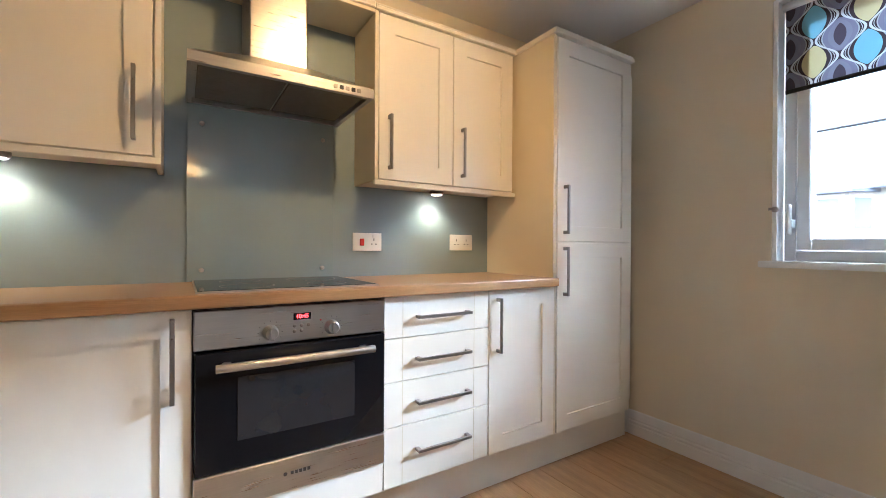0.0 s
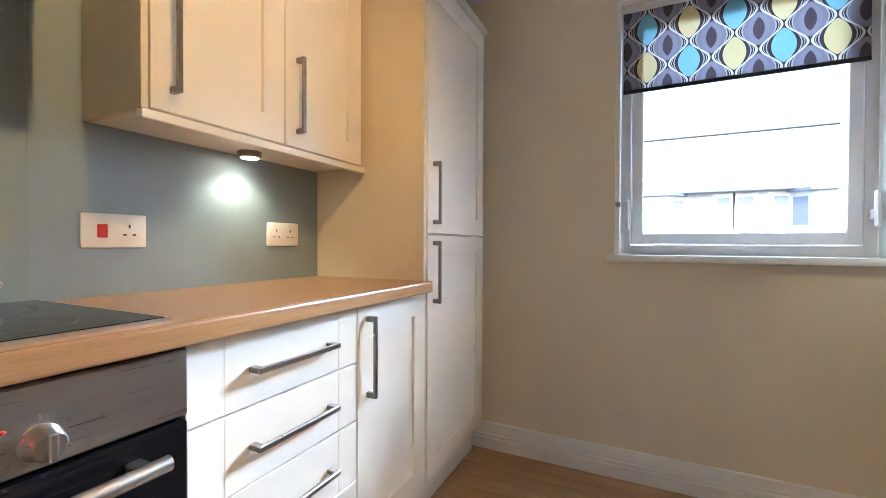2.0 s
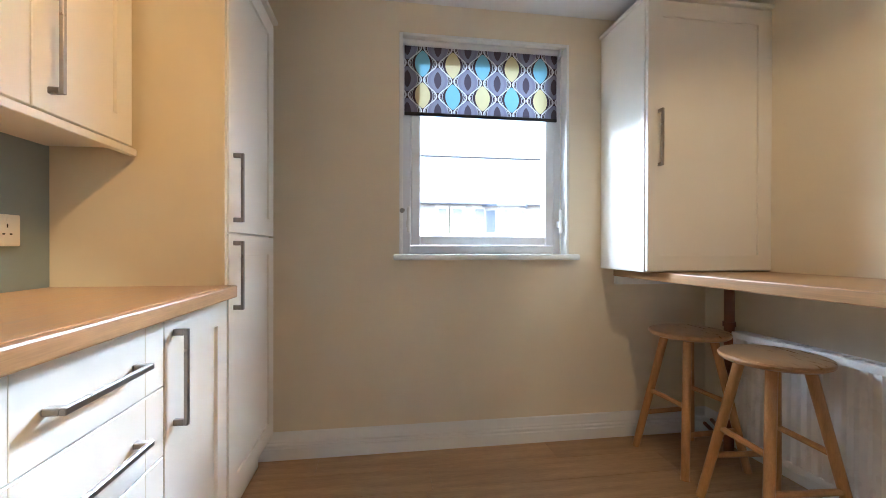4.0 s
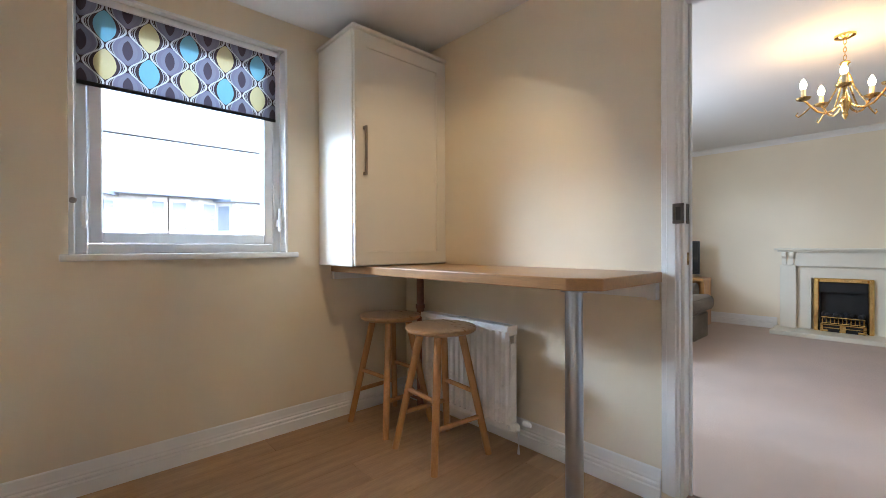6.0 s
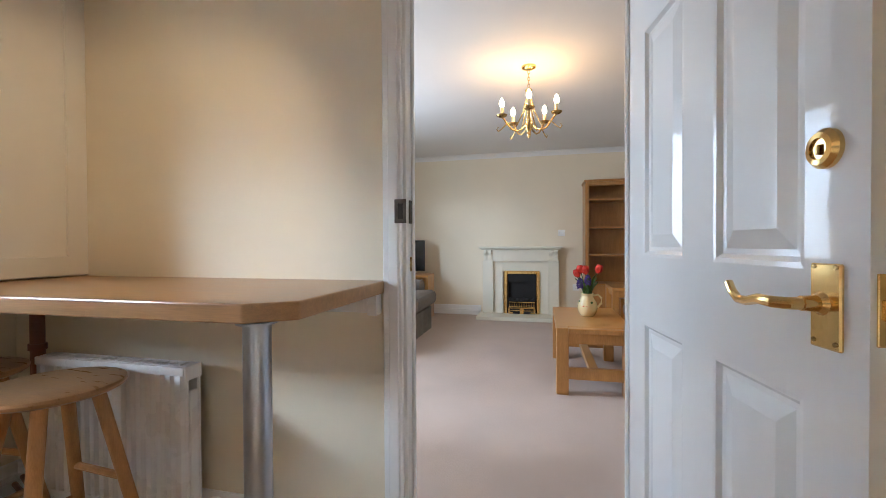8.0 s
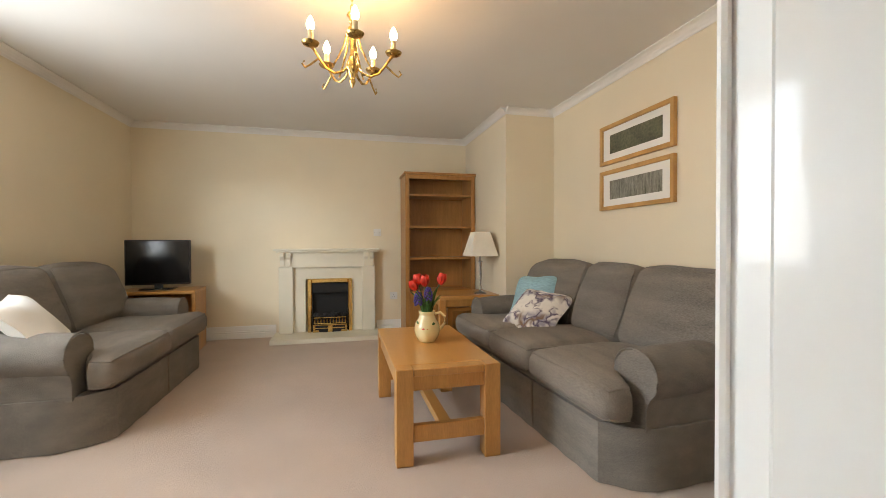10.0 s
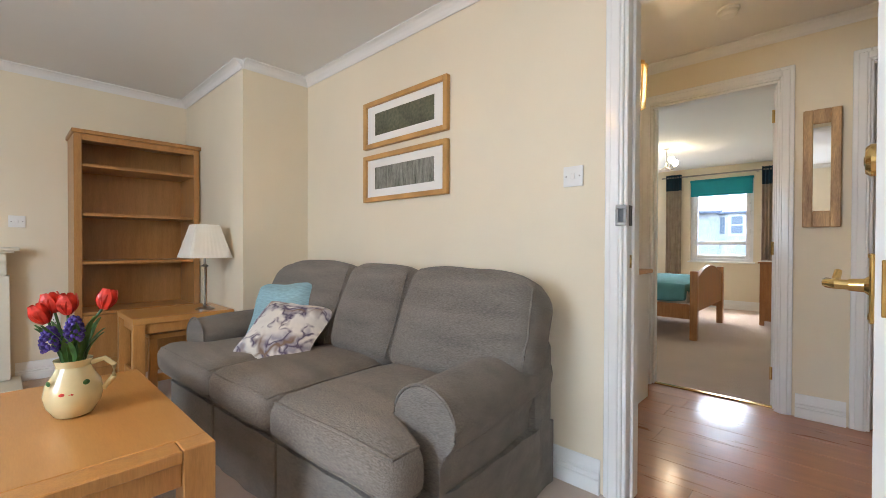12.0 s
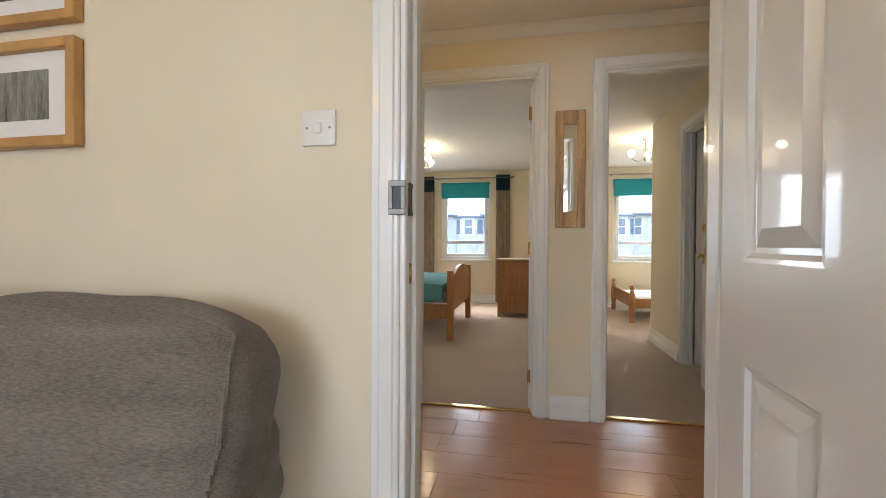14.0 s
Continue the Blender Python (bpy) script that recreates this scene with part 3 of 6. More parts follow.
architrave("trim_kitchen_door", "x", 0.515, 1, 1.03, 1.765, 2.0, 0.06)
architrave("trim_kitchen_door_living_side", "x", 0.455, -1, 1.03, 1.765, 2.0, 0)
architrave("trim_hall_door", "y", -0.55, 1, -0.38, 0.345, 2.0, 0.11)
architrave("trim_bedroom_door", "y", -2.12, 1, -0.755, -0.025, 2.02)
architrave("trim_second_bedroom_door", "y", -2.12, 1, 0.36, 1.09, 2.02)
architrave("trim_shower_room_door", "x", 1.25, -1, -3.50, -2.80, 2.0, 0.08)
for y0, y1 in ((-0.74, -0.04), (0.375, 1.075)):
    structure("trim_threshold", box(-2.20, y0, 0.0, -2.165, y1, 0.010, 0.004), M_BRASS, "brass threshold strip")


# ---- windows ----
def window(name, x, out, y0, y1, z0, z1, depth, label, bars=()):
    """A casement window in a wall across x; out is the way outdoors."""
    w = new(name)
    w.location = (x, 0, 0)
    tagged(w, label, kind="structure")
    a, b = sorted((0.0, out * depth))
    fr = boxes([(a, y0, z0, b, y0 + 0.045, z1), (a, y1 - 0.045, z0, b, y1, z1), (a, y0 + 0.045, z0, b, y1 - 0.045, z0 + 0.045), (a, y0 + 0.045, z1 - 0.045, b, y1 - 0.045, z1)], 0.004)
    part("window_frame", fr, M_UPVC, w)
    s = 0.052
    c, d = sorted((-out * 0.012, out * (depth - 0.01)))
    ya, yb, za, zb = y0 + 0.047, y1 - 0.047, z0 + 0.047, z1 - 0.047
    rows = [(c, ya, za, d, ya + s, zb), (c, yb - s, za, d, yb, zb), (c, ya + s, za, d, yb - s, za + s), (c, ya + s, zb - s, d, yb - s, zb)]
    for z in bars:
        rows.append((c, ya + s, z - 0.03, d, yb - s, z + 0.03))
    part("sash", boxes(rows, 0.006), M_UPVC, w)
    g = part("pane", box(out * 0.02, ya + s, za + s, out * 0.026, yb - s, zb - s, 0), M_GLASS, w)
    g.visible_shadow = False
    return w, ya, yb, za, zb


kw, ya, yb, za, zb = window("window_1", WX + 0.075, 1, 1.385, 2.295, 0.985, 2.14, 0.07, "white framed casement window with one large pane")
part("window_reveal", boxes([(-0.074, 1.3702, 0.985, 0.0, 1.3850, 2.155), (-0.074, 2.2950, 0.985, 0.0, 2.3148, 2.155), (-0.074, 1.385, 2.14, 0.0, 2.295, 2.1548)], 0.002), M_TRIM, kw)
part("window_sill", box(-0.140, 1.335, 0.955, 0.07, 2.345, 0.985, 0.006, 2), M_TRIM, kw, "white painted window board")
for y, s in ((2.262, 1), (1.405, -1)):
    bm = box(-0.05, y - 0.013, 1.13, -0.012, y + 0.013, 1.17, 0.004)
    merge(bm, box(-0.055, y - 0.009, 1.10, -0.035, y + 0.009, 1.24, 0.006))
    part("window_handle", bm, M_WHITEPL, kw)
part("lock_key", merge(lathe([(0.013, 0), (0.013, 0.012), (0.005, 0.014), (0.005, 0.03)], 12, "x"), box(-0.035, -0.012, -0.006, -0.028, 0.012, 0.006, 0.001), pose(0, 0, 0)), M_CHROME, kw).location = (-0.085, 2.300, 1.215)

window("window_2", WX + 0.075, 1, -1.85, -0.25, 0.85, 2.1, 0.07, "white framed living room window", ())
# window_5 and window_6 are out of view, added for the bedroom fill lamps
for nm, y0, y1 in (("window_3", -1.555, -0.69), ("window_4", 1.35, 2.215), ("window_5", -3.5, -2.3), ("window_6", 2.5, 3.3)):
    bw = window(nm, -6.97, -1, y0, y1, 0.76, 2.095, 0.07, "white framed bedroom window with a low transom", (1.06,))[0]
    part("window_sill", box(-0.02, y0 - 0.03, 0.735, 0.11, y1 + 0.03, 0.76, 0.005), M_TRIM, bw)

# patterned roller blind
rb = thing("roller_blind", (3.612, 1.853, 1.735), "dark patterned roller blind with turquoise, yellow and lilac ovals, half lowered", "blind")
cloth = bmesh.new()
rows = 14
prev = None
for k in range(rows + 1):
    z = 0.40 * k / rows
    y = [cloth.verts.new((0.004 * math.sin(z * 9) + 0.002 * math.sin(s * 7), s, z)) for s in (-0.432, -0.2, 0.0, 0.2, 0.432)]
    if prev:
        for i in range(4):
            cloth.faces.new((prev[i], prev[i + 1], y[i + 1], y[i]))
    prev = y
part("cloth", cloth, M_BLIND, rb)
part("bottom_bar", box(-0.004, -0.432, 0.0, 0.006, 0.432, 0.018, 0.002), M_DARK, rb)
part("roller", merge(lathe([(0.018, -0.44), (0.018, 0.44)], 16, "y"), box(-0.03, -0.45, -0.03, 0.03, -0.44, 0.03, 0.002)), M_UPVC, rb).location = (0.0, 0, 0.392)


# ---- six-panel doors ----
def panel_door(name, at, rz, label, w=0.762, h=1.98, t=0.038, lever=True, hinge_side=1):
    """Local x runs from the hinge edge, local y is the thickness."""
    d = new(name)
    d.matrix_world = pose(*at, 0, 0, rz)
    tagged(d, label, kind="structure")
    s = 0.098
    mid = w / 2
    mw = 0.059
    cols = [(s, mid - mw), (mid + mw, w - s)]
    bands = [(0.20, 0.805), (0.985, 1.60), (1.70, 1.89)]
    rows = [(0, -t / 2, 0, s, t / 2, h), (w - s, -t / 2, 0, w, t / 2, h), (mid - mw, -t / 2, 0, mid + mw, t / 2, h)]
    z = 0.0
    for z0, z1 in bands:
        for c0, c1 in cols:
            rows.append((c0, -t / 2, z, c1, t / 2, z0))
        z = z1
    for c0, c1 in cols:
        rows.append((c0, -t / 2, z, c1, t / 2, h))
    part("door_frame", boxes(rows, 0.0), M_DOOR, d, smooth=False)
    for c0, c1 in cols:
        for z0, z1 in bands:
            bm = bmesh.new()
            add_box(bm, c0, -0.009, z0, c1, 0.009, z1)
            for side in (1, -1):
                y0 = side * 0.009
                rings = []
                for ins, y in ((0.0, side * t / 2), (0.008, side * (t / 2 - 0.001)), (0.016, side * 0.010), (0.026, side * 0.0095), (0.058, side * 0.0165)):
                    rings.append([bm.verts.new((x, y, zz)) for x, zz in ((c0 + ins, z0 + ins), (c1 - ins, z0 + ins), (c1 - ins, z1 - ins), (c0 + ins, z1 - ins))])
                for a, b in zip(rings, rings[1:]):
                    for i in range(4):
                        j = (i + 1) % 4
                        bm.faces.new((a[i], a[j], b[j], b[i]))
                bm.faces.new(rings[-1])
            part("panel", bm, M_DOOR, d, smooth=False)
    if lever:
        for side in (1, -1):
            y = side * t / 2
            pb = box(w - 0.080, min(y, y + side * 0.006), 0.884, w - 0.032, max(y, y + side * 0.006), 0.994, 0.002)
            plate = part("door_handle", pb, M_BRASS, d, "polished brass lever handle on a back plate")
            pts = [(w - 0.062, y, 0.942), (w - 0.062, y + side * 0.045, 0.942), (w - 0.075, y + side * 0.056, 0.942), (w - 0.10, y + side * 0.058, 0.943), (w - 0.13, y + side * 0.055, 0.936), (w - 0.155, y + side * 0.052, 0.935), (w - 0.175, y + side * 0.05, 0.945), (w - 0.188, y + side * 0.048, 0.958)]
            lb = tube(pts, 0.0088, 10, 0.0060)
            merge(lb, lathe([(0.016, 0), (0.016, 0.006), (0.011, 0.012), (0.010, 0.03)], 14, "y"), pose(w - 0.062, y, 0.942, 0, 0, 0 if side > 0 else 180))
            part("lever", lb, M_BRASS, plate)
            for sx in (w - 0.073, w - 0.039):
                for sz in (0.893, 0.990):
                    part("screw", lathe([(0.0035, 0), (0.003, 0.0015)], 8, "y"), M_OLDBRASS, plate, smooth=False).matrix_local = pose(sx, y + side * 0.006, sz, 0, 0, 0 if side > 0 else 180)
            lk = lathe([(0.026, 0), (0.026, 0.006), (0.021, 0.012), (0.014, 0.013), (0.013, 0.010)], 20, "y")
            lock = part("cylinder_lock", lk, M_BRASS, d, "round brass cylinder lock")
            lock.matrix_local = pose(w - 0.06, y, 1.142, 0, 0, 0 if side > 0 else 180)
            part("keyhole", box(-0.003, 0.0105, -0.008, 0.003, 0.0142, 0.006, 0.001), M_OLDBRASS, lock)
        part("latch_plate", merge(box(w - 0.001, -0.012, 0.90, w + 0.0025, 0.012, 0.985, 0.001), box(w, -0.006, 0.93, w + 0.008, 0.006, 0.955, 0.002)), M_BRASS, d)
    for z in (0.16, 0.95, 1.78):
        part("hinge", merge(lathe([(0.006, 0), (0.006, 0.08)], 10), box(-0.002, -0.016, 0, 0.001, 0.0, 0.08, 0.0005)), M_BRASS, d).location = (-0.001, t / 2, z)
    return d


panel_door("door_1", (1.032, 0.520, 0.008), 98.2, "white gloss six-panel door standing open into the kitchen, with brass lever handle", w=0.765)
panel_door("door_2", (-0.540, 0.322, 0.008), -3.0, "white gloss six-panel door standing open into the living room, with brass lever handle", w=0.77)
panel_door("door_3", (-2.215, -0.045, 0.008), 173.0, "white gloss six-panel door standing open into the bedroom, brass lever handle", w=0.70)
panel_door("door_4", (-2.215, 1.07, 0.008), 170.0, "white gloss six-panel door standing open into the second bedroom", w=0.70)
panel_door("door_5", (-3.48, 1.34, 0.008), 62.0, "pale painted six-panel shower room door standing ajar", w=0.68)

# strike plates in the free jambs
for nm, at, rz in (("strike_plate", (1.751, 0.475, 1.10), 0), ("strike_plate", (-0.590, -0.366, 1.09), -90)):
    st = thing(nm, at, "dark metal lock keep let into a white door jamb", "strike plate", rz=rz)
    part("keep", boxes([(-0.004, -0.03, 0, 0.001, 0.024, 0.012), (-0.004, -0.03, 0.068, 0.001, 0.024, 0.08), (-0.004, -0.03, 0.012, 0.001, -0.014, 0.068), (-0.004, 0.012, 0.012, 0.001, 0.024, 0.068)], 0.001), M_KEEP, st)
    part("recess", box(-0.0025, -0.014, 0.012, 0.0012, 0.012, 0.068, 0), M_DARK, st)
    part("lip", boxes([(-0.003, 0.058, 0.0, 0.038, 0.0625, 0.014), (-0.003, 0.058, 0.066, 0.038, 0.0625, 0.08), (-0.003, 0.058, 0.014, 0.008, 0.0625, 0.066), (0.027, 0.058, 0.014, 0.038, 0.0625, 0.066)], 0.001), M_KEEP, st)
    part("lip_recess", box(0.008, 0.058, 0.014, 0.027, 0.0605, 0.066, 0), M_DARK, st)
    part("lower_keep", box(-0.003, -0.012, -0.165, 0.001, 0.012, -0.115, 0.001), M_OLDBRASS, st)


# ---- kitchen units ----
FY = 2.905        # face of the base and tall doors
TOPZ = 0.897


def bar_handle(parent, at, length, vertical=True, material=M_CHROME):
    """Square bow handle standing off a door that faces -y."""
    h = length / 2
    if vertical:
        rows = [(-0.006, -0.034, -h, 0.006, -0.024, h), (-0.006, -0.025, -h, 0.006, 0.0, -h + 0.016), (-0.006, -0.025, h - 0.016, 0.006, 0.0, h)]
    else:
        rows = [(-h, -0.034, -0.006, h, -0.024, 0.006), (-h, -0.025, -0.006, -h + 0.016, 0.0, 0.006), (h - 0.016, -0.025, -0.006, h, 0.0, 0.006)]
    ob = part("handle", boxes(rows, 0.0015), material, parent, "satin nickel bow handle")
    ob.location = at
    return ob


def shaker(parent, x0, x1, z0, z1, y=0.0, name="door", rail=0.075, flat=False, label=""):
    """A framed door or drawer front facing -y, its face at y."""
    g = 0.0015
    x0, x1, z0, z1 = x0 + g, x1 - g, z0 + g, z1 - g
    if flat:
        rings = [(0.0, 0.02), (0.0, 0.0015), (0.0015, 0.0)]
    else:
        rings = [(0.0, 0.02), (0.0, 0.0015), (0.0015, 0.0), (rail, 0.0), (rail + 0.001, 0.009)]
    bm = bmesh.new()
    loops = [[bm.verts.new((x, y + d, z)) for x, z in ((x0 + i, z0 + i), (x1 - i, z0 + i), (x1 - i, z1 - i), (x0 + i, z1 - i))] for i, d in rings]
    for a, b in zip(loops, loops[1:]):
        for i in range(4):
            j = (i + 1) % 4
            bm.faces.new((a[i], a[j], b[j], b[i]))
    bm.faces.new(loops[0])
    bm.faces.new(loops[-1])
    if flat:
        ob = part(name, bm, M_CAB, parent, label, smooth=False)
        # nothing is cut in: a darker strip on the face paints each groove's shade
        for gx in (x0 + rail, x1 - rail):
            part("groove_shade", box(gx - 0.0012, y - 0.0006, z0 + 0.002, gx + 0.0012, y + 0.001, z1 - 0.002, 0), M_CARCASS, ob, smooth=False)
        return ob
    return part(name, bm, M_CAB, parent, label, smooth=False)


def unit(name, x0, x1, y0, y1, z0, z1, label, category):
    u = thing(name, (x0, y0, z0), label, category)
    part("body", box(0.001, 0.0205, 0.001, x1 - x0 - 0.001, y1 - y0, z1 - z0, 0.001), M_CAB, u, smooth=False)
    return u


# base units
bu = unit("base_cabinet", 0.73, 1.333, FY, 3.42, 0.15, 0.855, "ivory shaker base cabinet with a bow handle", "cabinet")
dr = shaker(bu, 0, 0.603, 0, 0.705)
bar_handle(dr, (0.555, 0, 0.565), 0.235)
bu2 = unit("base_cabinet", 0.34, 0.73, FY, 3.42, 0.15, 0.855, "ivory shaker base cabinet beneath the worktop", "cabinet")
shaker(bu2, 0, 0.39, 0, 0.705)

du = unit("drawer_cabinet", 1.928, 2.410, FY, 3.42, 0.15, 0.855, "ivory four-drawer base cabinet with bow handles", "cabinet")
zs = [0.0, 0.222, 0.388, 0.549, 0.705]
for z0, z1 in zip(zs, zs[1:]):
    d = shaker(du, 0, 0.482, z0, z1, name="drawer_front", flat=True)
    bar_handle(d, (0.252, 0, (z0 + z1) / 2 + (0.012 if z1 - z0 > 0.2 else -0.002)), 0.245, False)
nb = unit("base_cabinet", 2.412, 2.806, FY, 3.42, 0.15, 0.855, "narrow ivory shaker base cabinet with a tall bow handle", "cabinet")
d = shaker(nb, 0, 0.394, 0, 0.705)
bar_handle(d, (0.045, 0, 0.555), 0.235)

# tall unit: two doors
tu = unit("tall_cabinet", 2.812, 3.400, FY, 3.42, 0.15, 2.075, "tall ivory larder cabinet with two shaker doors", "cabinet")
lo = shaker(tu, 0.012, 0.588, 0, 0.915)
bar_handle(lo, (0.058, 0, 0.775), 0.235)
up = shaker(tu, 0.012, 0.588, 0.919, 1.90)
bar_handle(up, (0.058, 0, 1.073), 0.235)
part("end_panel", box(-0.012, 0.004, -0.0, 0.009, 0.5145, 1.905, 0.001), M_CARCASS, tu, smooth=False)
cap = box(-0.02, -0.018, 1.905, 0.594, 0.50, 1.925, 0.003)
part("top_moulding", merge(cap, box(-0.014, -0.012, 1.925, 0.590, 0.50, 1.936, 0.003)), M_CAB, tu, smooth=False)
part("filler_strip", box(0.5895, 0.10, -0.0, 0.745, 0.118, 1.905, 0.001), M_CAB, tu, smooth=False)

pl = bmesh.new()
merge(pl, box(0.34, FY + 0.095, KF, 1.333, FY + 0.112, 0.148, 0.001))
merge(pl, box(1.333, FY + 0.095, KF, 3.50, FY + 0.112, 0.148, 0.001))
structure("trim_plinth", pl, M_CAB, "ivory kitchen plinth board")

# worktop with a rounded front edging
wt = thing("worktop", (0.34, 2.870, TOPZ - 0.039), "oak-effect laminate worktop along the kitchen wall", "worktop")
part("slab", box(0, 0.0205, 0, 2.462, 0.555, 0.039, 0.001), M_TOP, wt, smooth=False)
part("front_edging", box(0, 0, 0, 2.462, 0.020, 0.039, 0.005, 2), M_TOP, wt, "rounded oak-effect front edging", smooth=False)

# blue wall panel behind the worktop and hob
structure("wall_splash_panel", box(0.34, 3.412, TOPZ, 2.800, 3.429, 2.06, 0), M_BLUE, "blue-grey painted splash wall")

# oven
ov = thing("built_in_oven", (1.334, FY, 0.372), "stainless steel built-in oven with black glass door and red clock", "oven")
part("body", box(0.002, 0.02, 0.0, 0.592, 0.50, 0.482, 0.001), M_DARK, ov)
fascia = part("control_panel", box(0.001, -0.012, 0.362, 0.593, 0.02, 0.477, 0.003), M_STEEL, ov, "brushed steel control panel")
door = part("oven_door", box(0.003, -0.016, 0.0, 0.591, 0.018, 0.355, 0.004), M_BLACKGL, ov, "black glass oven door")
part("window_glass", box(0.115, -0.0175, 0.085, 0.478, -0.0155, 0.275, 0.0005), mat("oven_window", (0.022, 0.021, 0.022), 0.1, var=0.02, bump=0, coat=0.5, rough_var=0.01), door)
hb = tube([(0.055, -0.056, 0.316), (0.535, -0.056, 0.316)], 0.0125, 14)
for x in (0.085, 0.505):
    merge(hb, box(x - 0.012, -0.056, 0.308, x + 0.012, -0.014, 0.324, 0.003))
part("door_handle", hb, M_STEEL, door, "round steel bar handle")
part("lower_trim", box(0.001, -0.014, -0.112, 0.593, 0.018, -0.004, 0.003), M_STEEL, ov, "brushed steel strip")
part("badge", boxes([(0.268 + 0.013 * i, -0.0155, -0.060, 0.277 + 0.013 * i, -0.0138, -0.050) for i in range(5)], 0), M_BLACKTXT, ov)
part("badge_mark", lathe([(0.006, 0), (0.006, 0.0015)], 16, "y"), M_BLACKTXT, ov).location = (0.252, -0.0155, -0.055)
for x in (0.206, 0.397):
    k = part("knob", merge(lathe([(0.024, 0), (0.024, -0.006), (0.021, -0.010), (0.020, -0.026), (0.017, -0.030)], 24, "y"), box(-0.005, -0.040, -0.019, 0.005, -0.028, 0.019, 0.002)), M_STEEL, ov, "silver rotary knob")
    k.location = (x, -0.012, 0.398)
    for i in range(9):
        a = radians(-120 + 30 * i)
        part("dial_mark", box(-0.0009, -0.0005, 0, 0.0009, 0.0008, 0.004, 0), M_DIAL, k, smooth=False).matrix_local = pose(0.033 * math.sin(a), 0, 0.033 * math.cos(a), 0, math.degrees(a), 0)
disp = part("clock_display", box(0.275, -0.0135, 0.430, 0.330, -0.0115, 0.452, 0.001), M_BLACKGL, ov)
txt = bpy.data.curves.new("clock_digits", "FONT")
txt.body, txt.size, txt.extrude, txt.align_x, txt.align_y = "10:45", 0.0185, 0.0003, "CENTER", "CENTER"
td = new("clock_digits", txt)
txt.materials.append(M_REDLED)
td.parent = disp
td.matrix_local = pose(0.3025, -0.0142, 0.441, 90, 0, 0)
for i in range(5):
    part("button", lathe([(0.0055, 0), (0.0055, -0.003), (0.004, -0.004)], 12, "y"), M_CHROME, ov).location = (0.278 + 0.022 * (i % 3), -0.012, 0.412 - 0.017 * (i // 3))
part("indicator_lamp", lathe([(0.003, 0), (0.002, -0.002)], 10, "y"), M_RED, ov).location = (0.362, -0.012, 0.424)
of = thing("filler_panel", (1.334, FY, 0.15), "ivory filler panel under the oven", "panel")
part("board", box(0.002, 0.0, 0.0, 0.592, 0.018, 0.106, 0.0015), M_CAB, of, smooth=False)

# hob
hob = thing("ceramic_hob", (1.345, 2.925, TOPZ), "black ceramic glass hob set in the worktop", "hob")
part("glass_plate", box(0, 0, 0, 0.565, 0.475, 0.007, 0.002), M_BLACKGL, hob)
part("steel_rim", boxes([(-0.004, -0.004, 0, 0.569, 0.0, 0.006), (-0.004, 0.475, 0, 0.569, 0.479, 0.006), (-0.004, 0, 0, 0, 0.475, 0.006), (0.565, 0, 0, 0.569, 0.475, 0.006)], 0), M_STEEL, hob)
for x, y, r in ((0.15, 0.13, 0.085), (0.15, 0.345, 0.07), (0.415, 0.12, 0.07), (0.415, 0.335, 0.095)):
    bm = bmesh.new()
    a = lathe([(r, 0), (r, 0.0006), (r - 0.002, 0.0006), (r - 0.002, 0)], 36)
    part("cooking_ring", merge(bm, a), mat("ring_print", (0.16, 0.16, 0.16), 0.4, var=0), hob, smooth=False).location = (x, y, 0.0068)

# glass splashback with steel caps
sb = thing("glass_splashback", (1.322, 3.405, TOPZ + 0.001), "clear glass splashback on steel standoff bolts behind the hob", "splashback")
gp = part("glass_sheet", box(0, -0.004, 0, 0.573, 0.002, 0.73, 0.001), mat("tinted_glass_sheet", (0.28, 0.36, 0.38), 0.06, var=0.01, bump=0, coat=0.6, rough_var=0.01), sb)
for x in (0.05, 0.523):
    for z in (0.045, 0.62):
        part("cap", lathe([(0.009, 0), (0.009, -0.006), (0.006, -0.009)], 14, "y"), M_STEEL, sb).location = (x, -0.004, z)

# chimney hood
hd = thing("cooker_hood", (1.616, 3.410, 1.592), "stainless steel chimney cooker hood", "cooker hood")
canopy = bmesh.new()
zb0, zb1, zt = 0.0, 0.034, 0.135
front, back = -0.435, 0.0
low = [(-0.298, front), (0.298, front), (0.298, back), (-0.298, back)]
upr = [(-0.108, -0.245), (0.108, -0.245), (0.108, back), (-0.108, back)]
r0 = [canopy.verts.new((x, y, zb0)) for x, y in low]
r1 = [canopy.verts.new((x, y, zb1)) for x, y in low]
r2 = [canopy.verts.new((x, y, zt)) for x, y in upr]
for a, b in ((r0, r1), (r1, r2)):
    for i in range(4):
        j = (i + 1) % 4
        canopy.faces.new((a[i], a[j], b[j], b[i]))
canopy.faces.new(r2)
inner = [canopy.verts.new((x * 0.94, front + 0.02 if y == front else -0.02, zb0)) for x, y in low]
inn2 = [canopy.verts.new((x * 0.94, front + 0.02 if y == front else -0.02, zb0 + 0.02)) for x, y in low]
for a, b in ((r0, inner), (inner, inn2)):
    for i in range(4):
        j = (i + 1) % 4
        canopy.faces.new((a[i], a[j], b[j], b[i]))
canopy.faces.new(inn2)
part("canopy", canopy, M_STEEL, hd, smooth=False)
part("chimney", box(-0.103, -0.235, 0.12, 0.103, 0.0, 0.716, 0.004), M_STEEL, hd)
M_MESH = mat("grease_filter_mesh", (0.22, 0.21, 0.20), 0.5, 0.8, var=0.1, scale=60, fine=300, bump=0.5)
for x0, x1 in ((-0.27, -0.004), (0.004, 0.27)):
    part("grease_filter", box(x0, -0.40, 0.008, x1, -0.05, 0.016, 0.002), M_MESH, hd, "grey mesh grease filter")
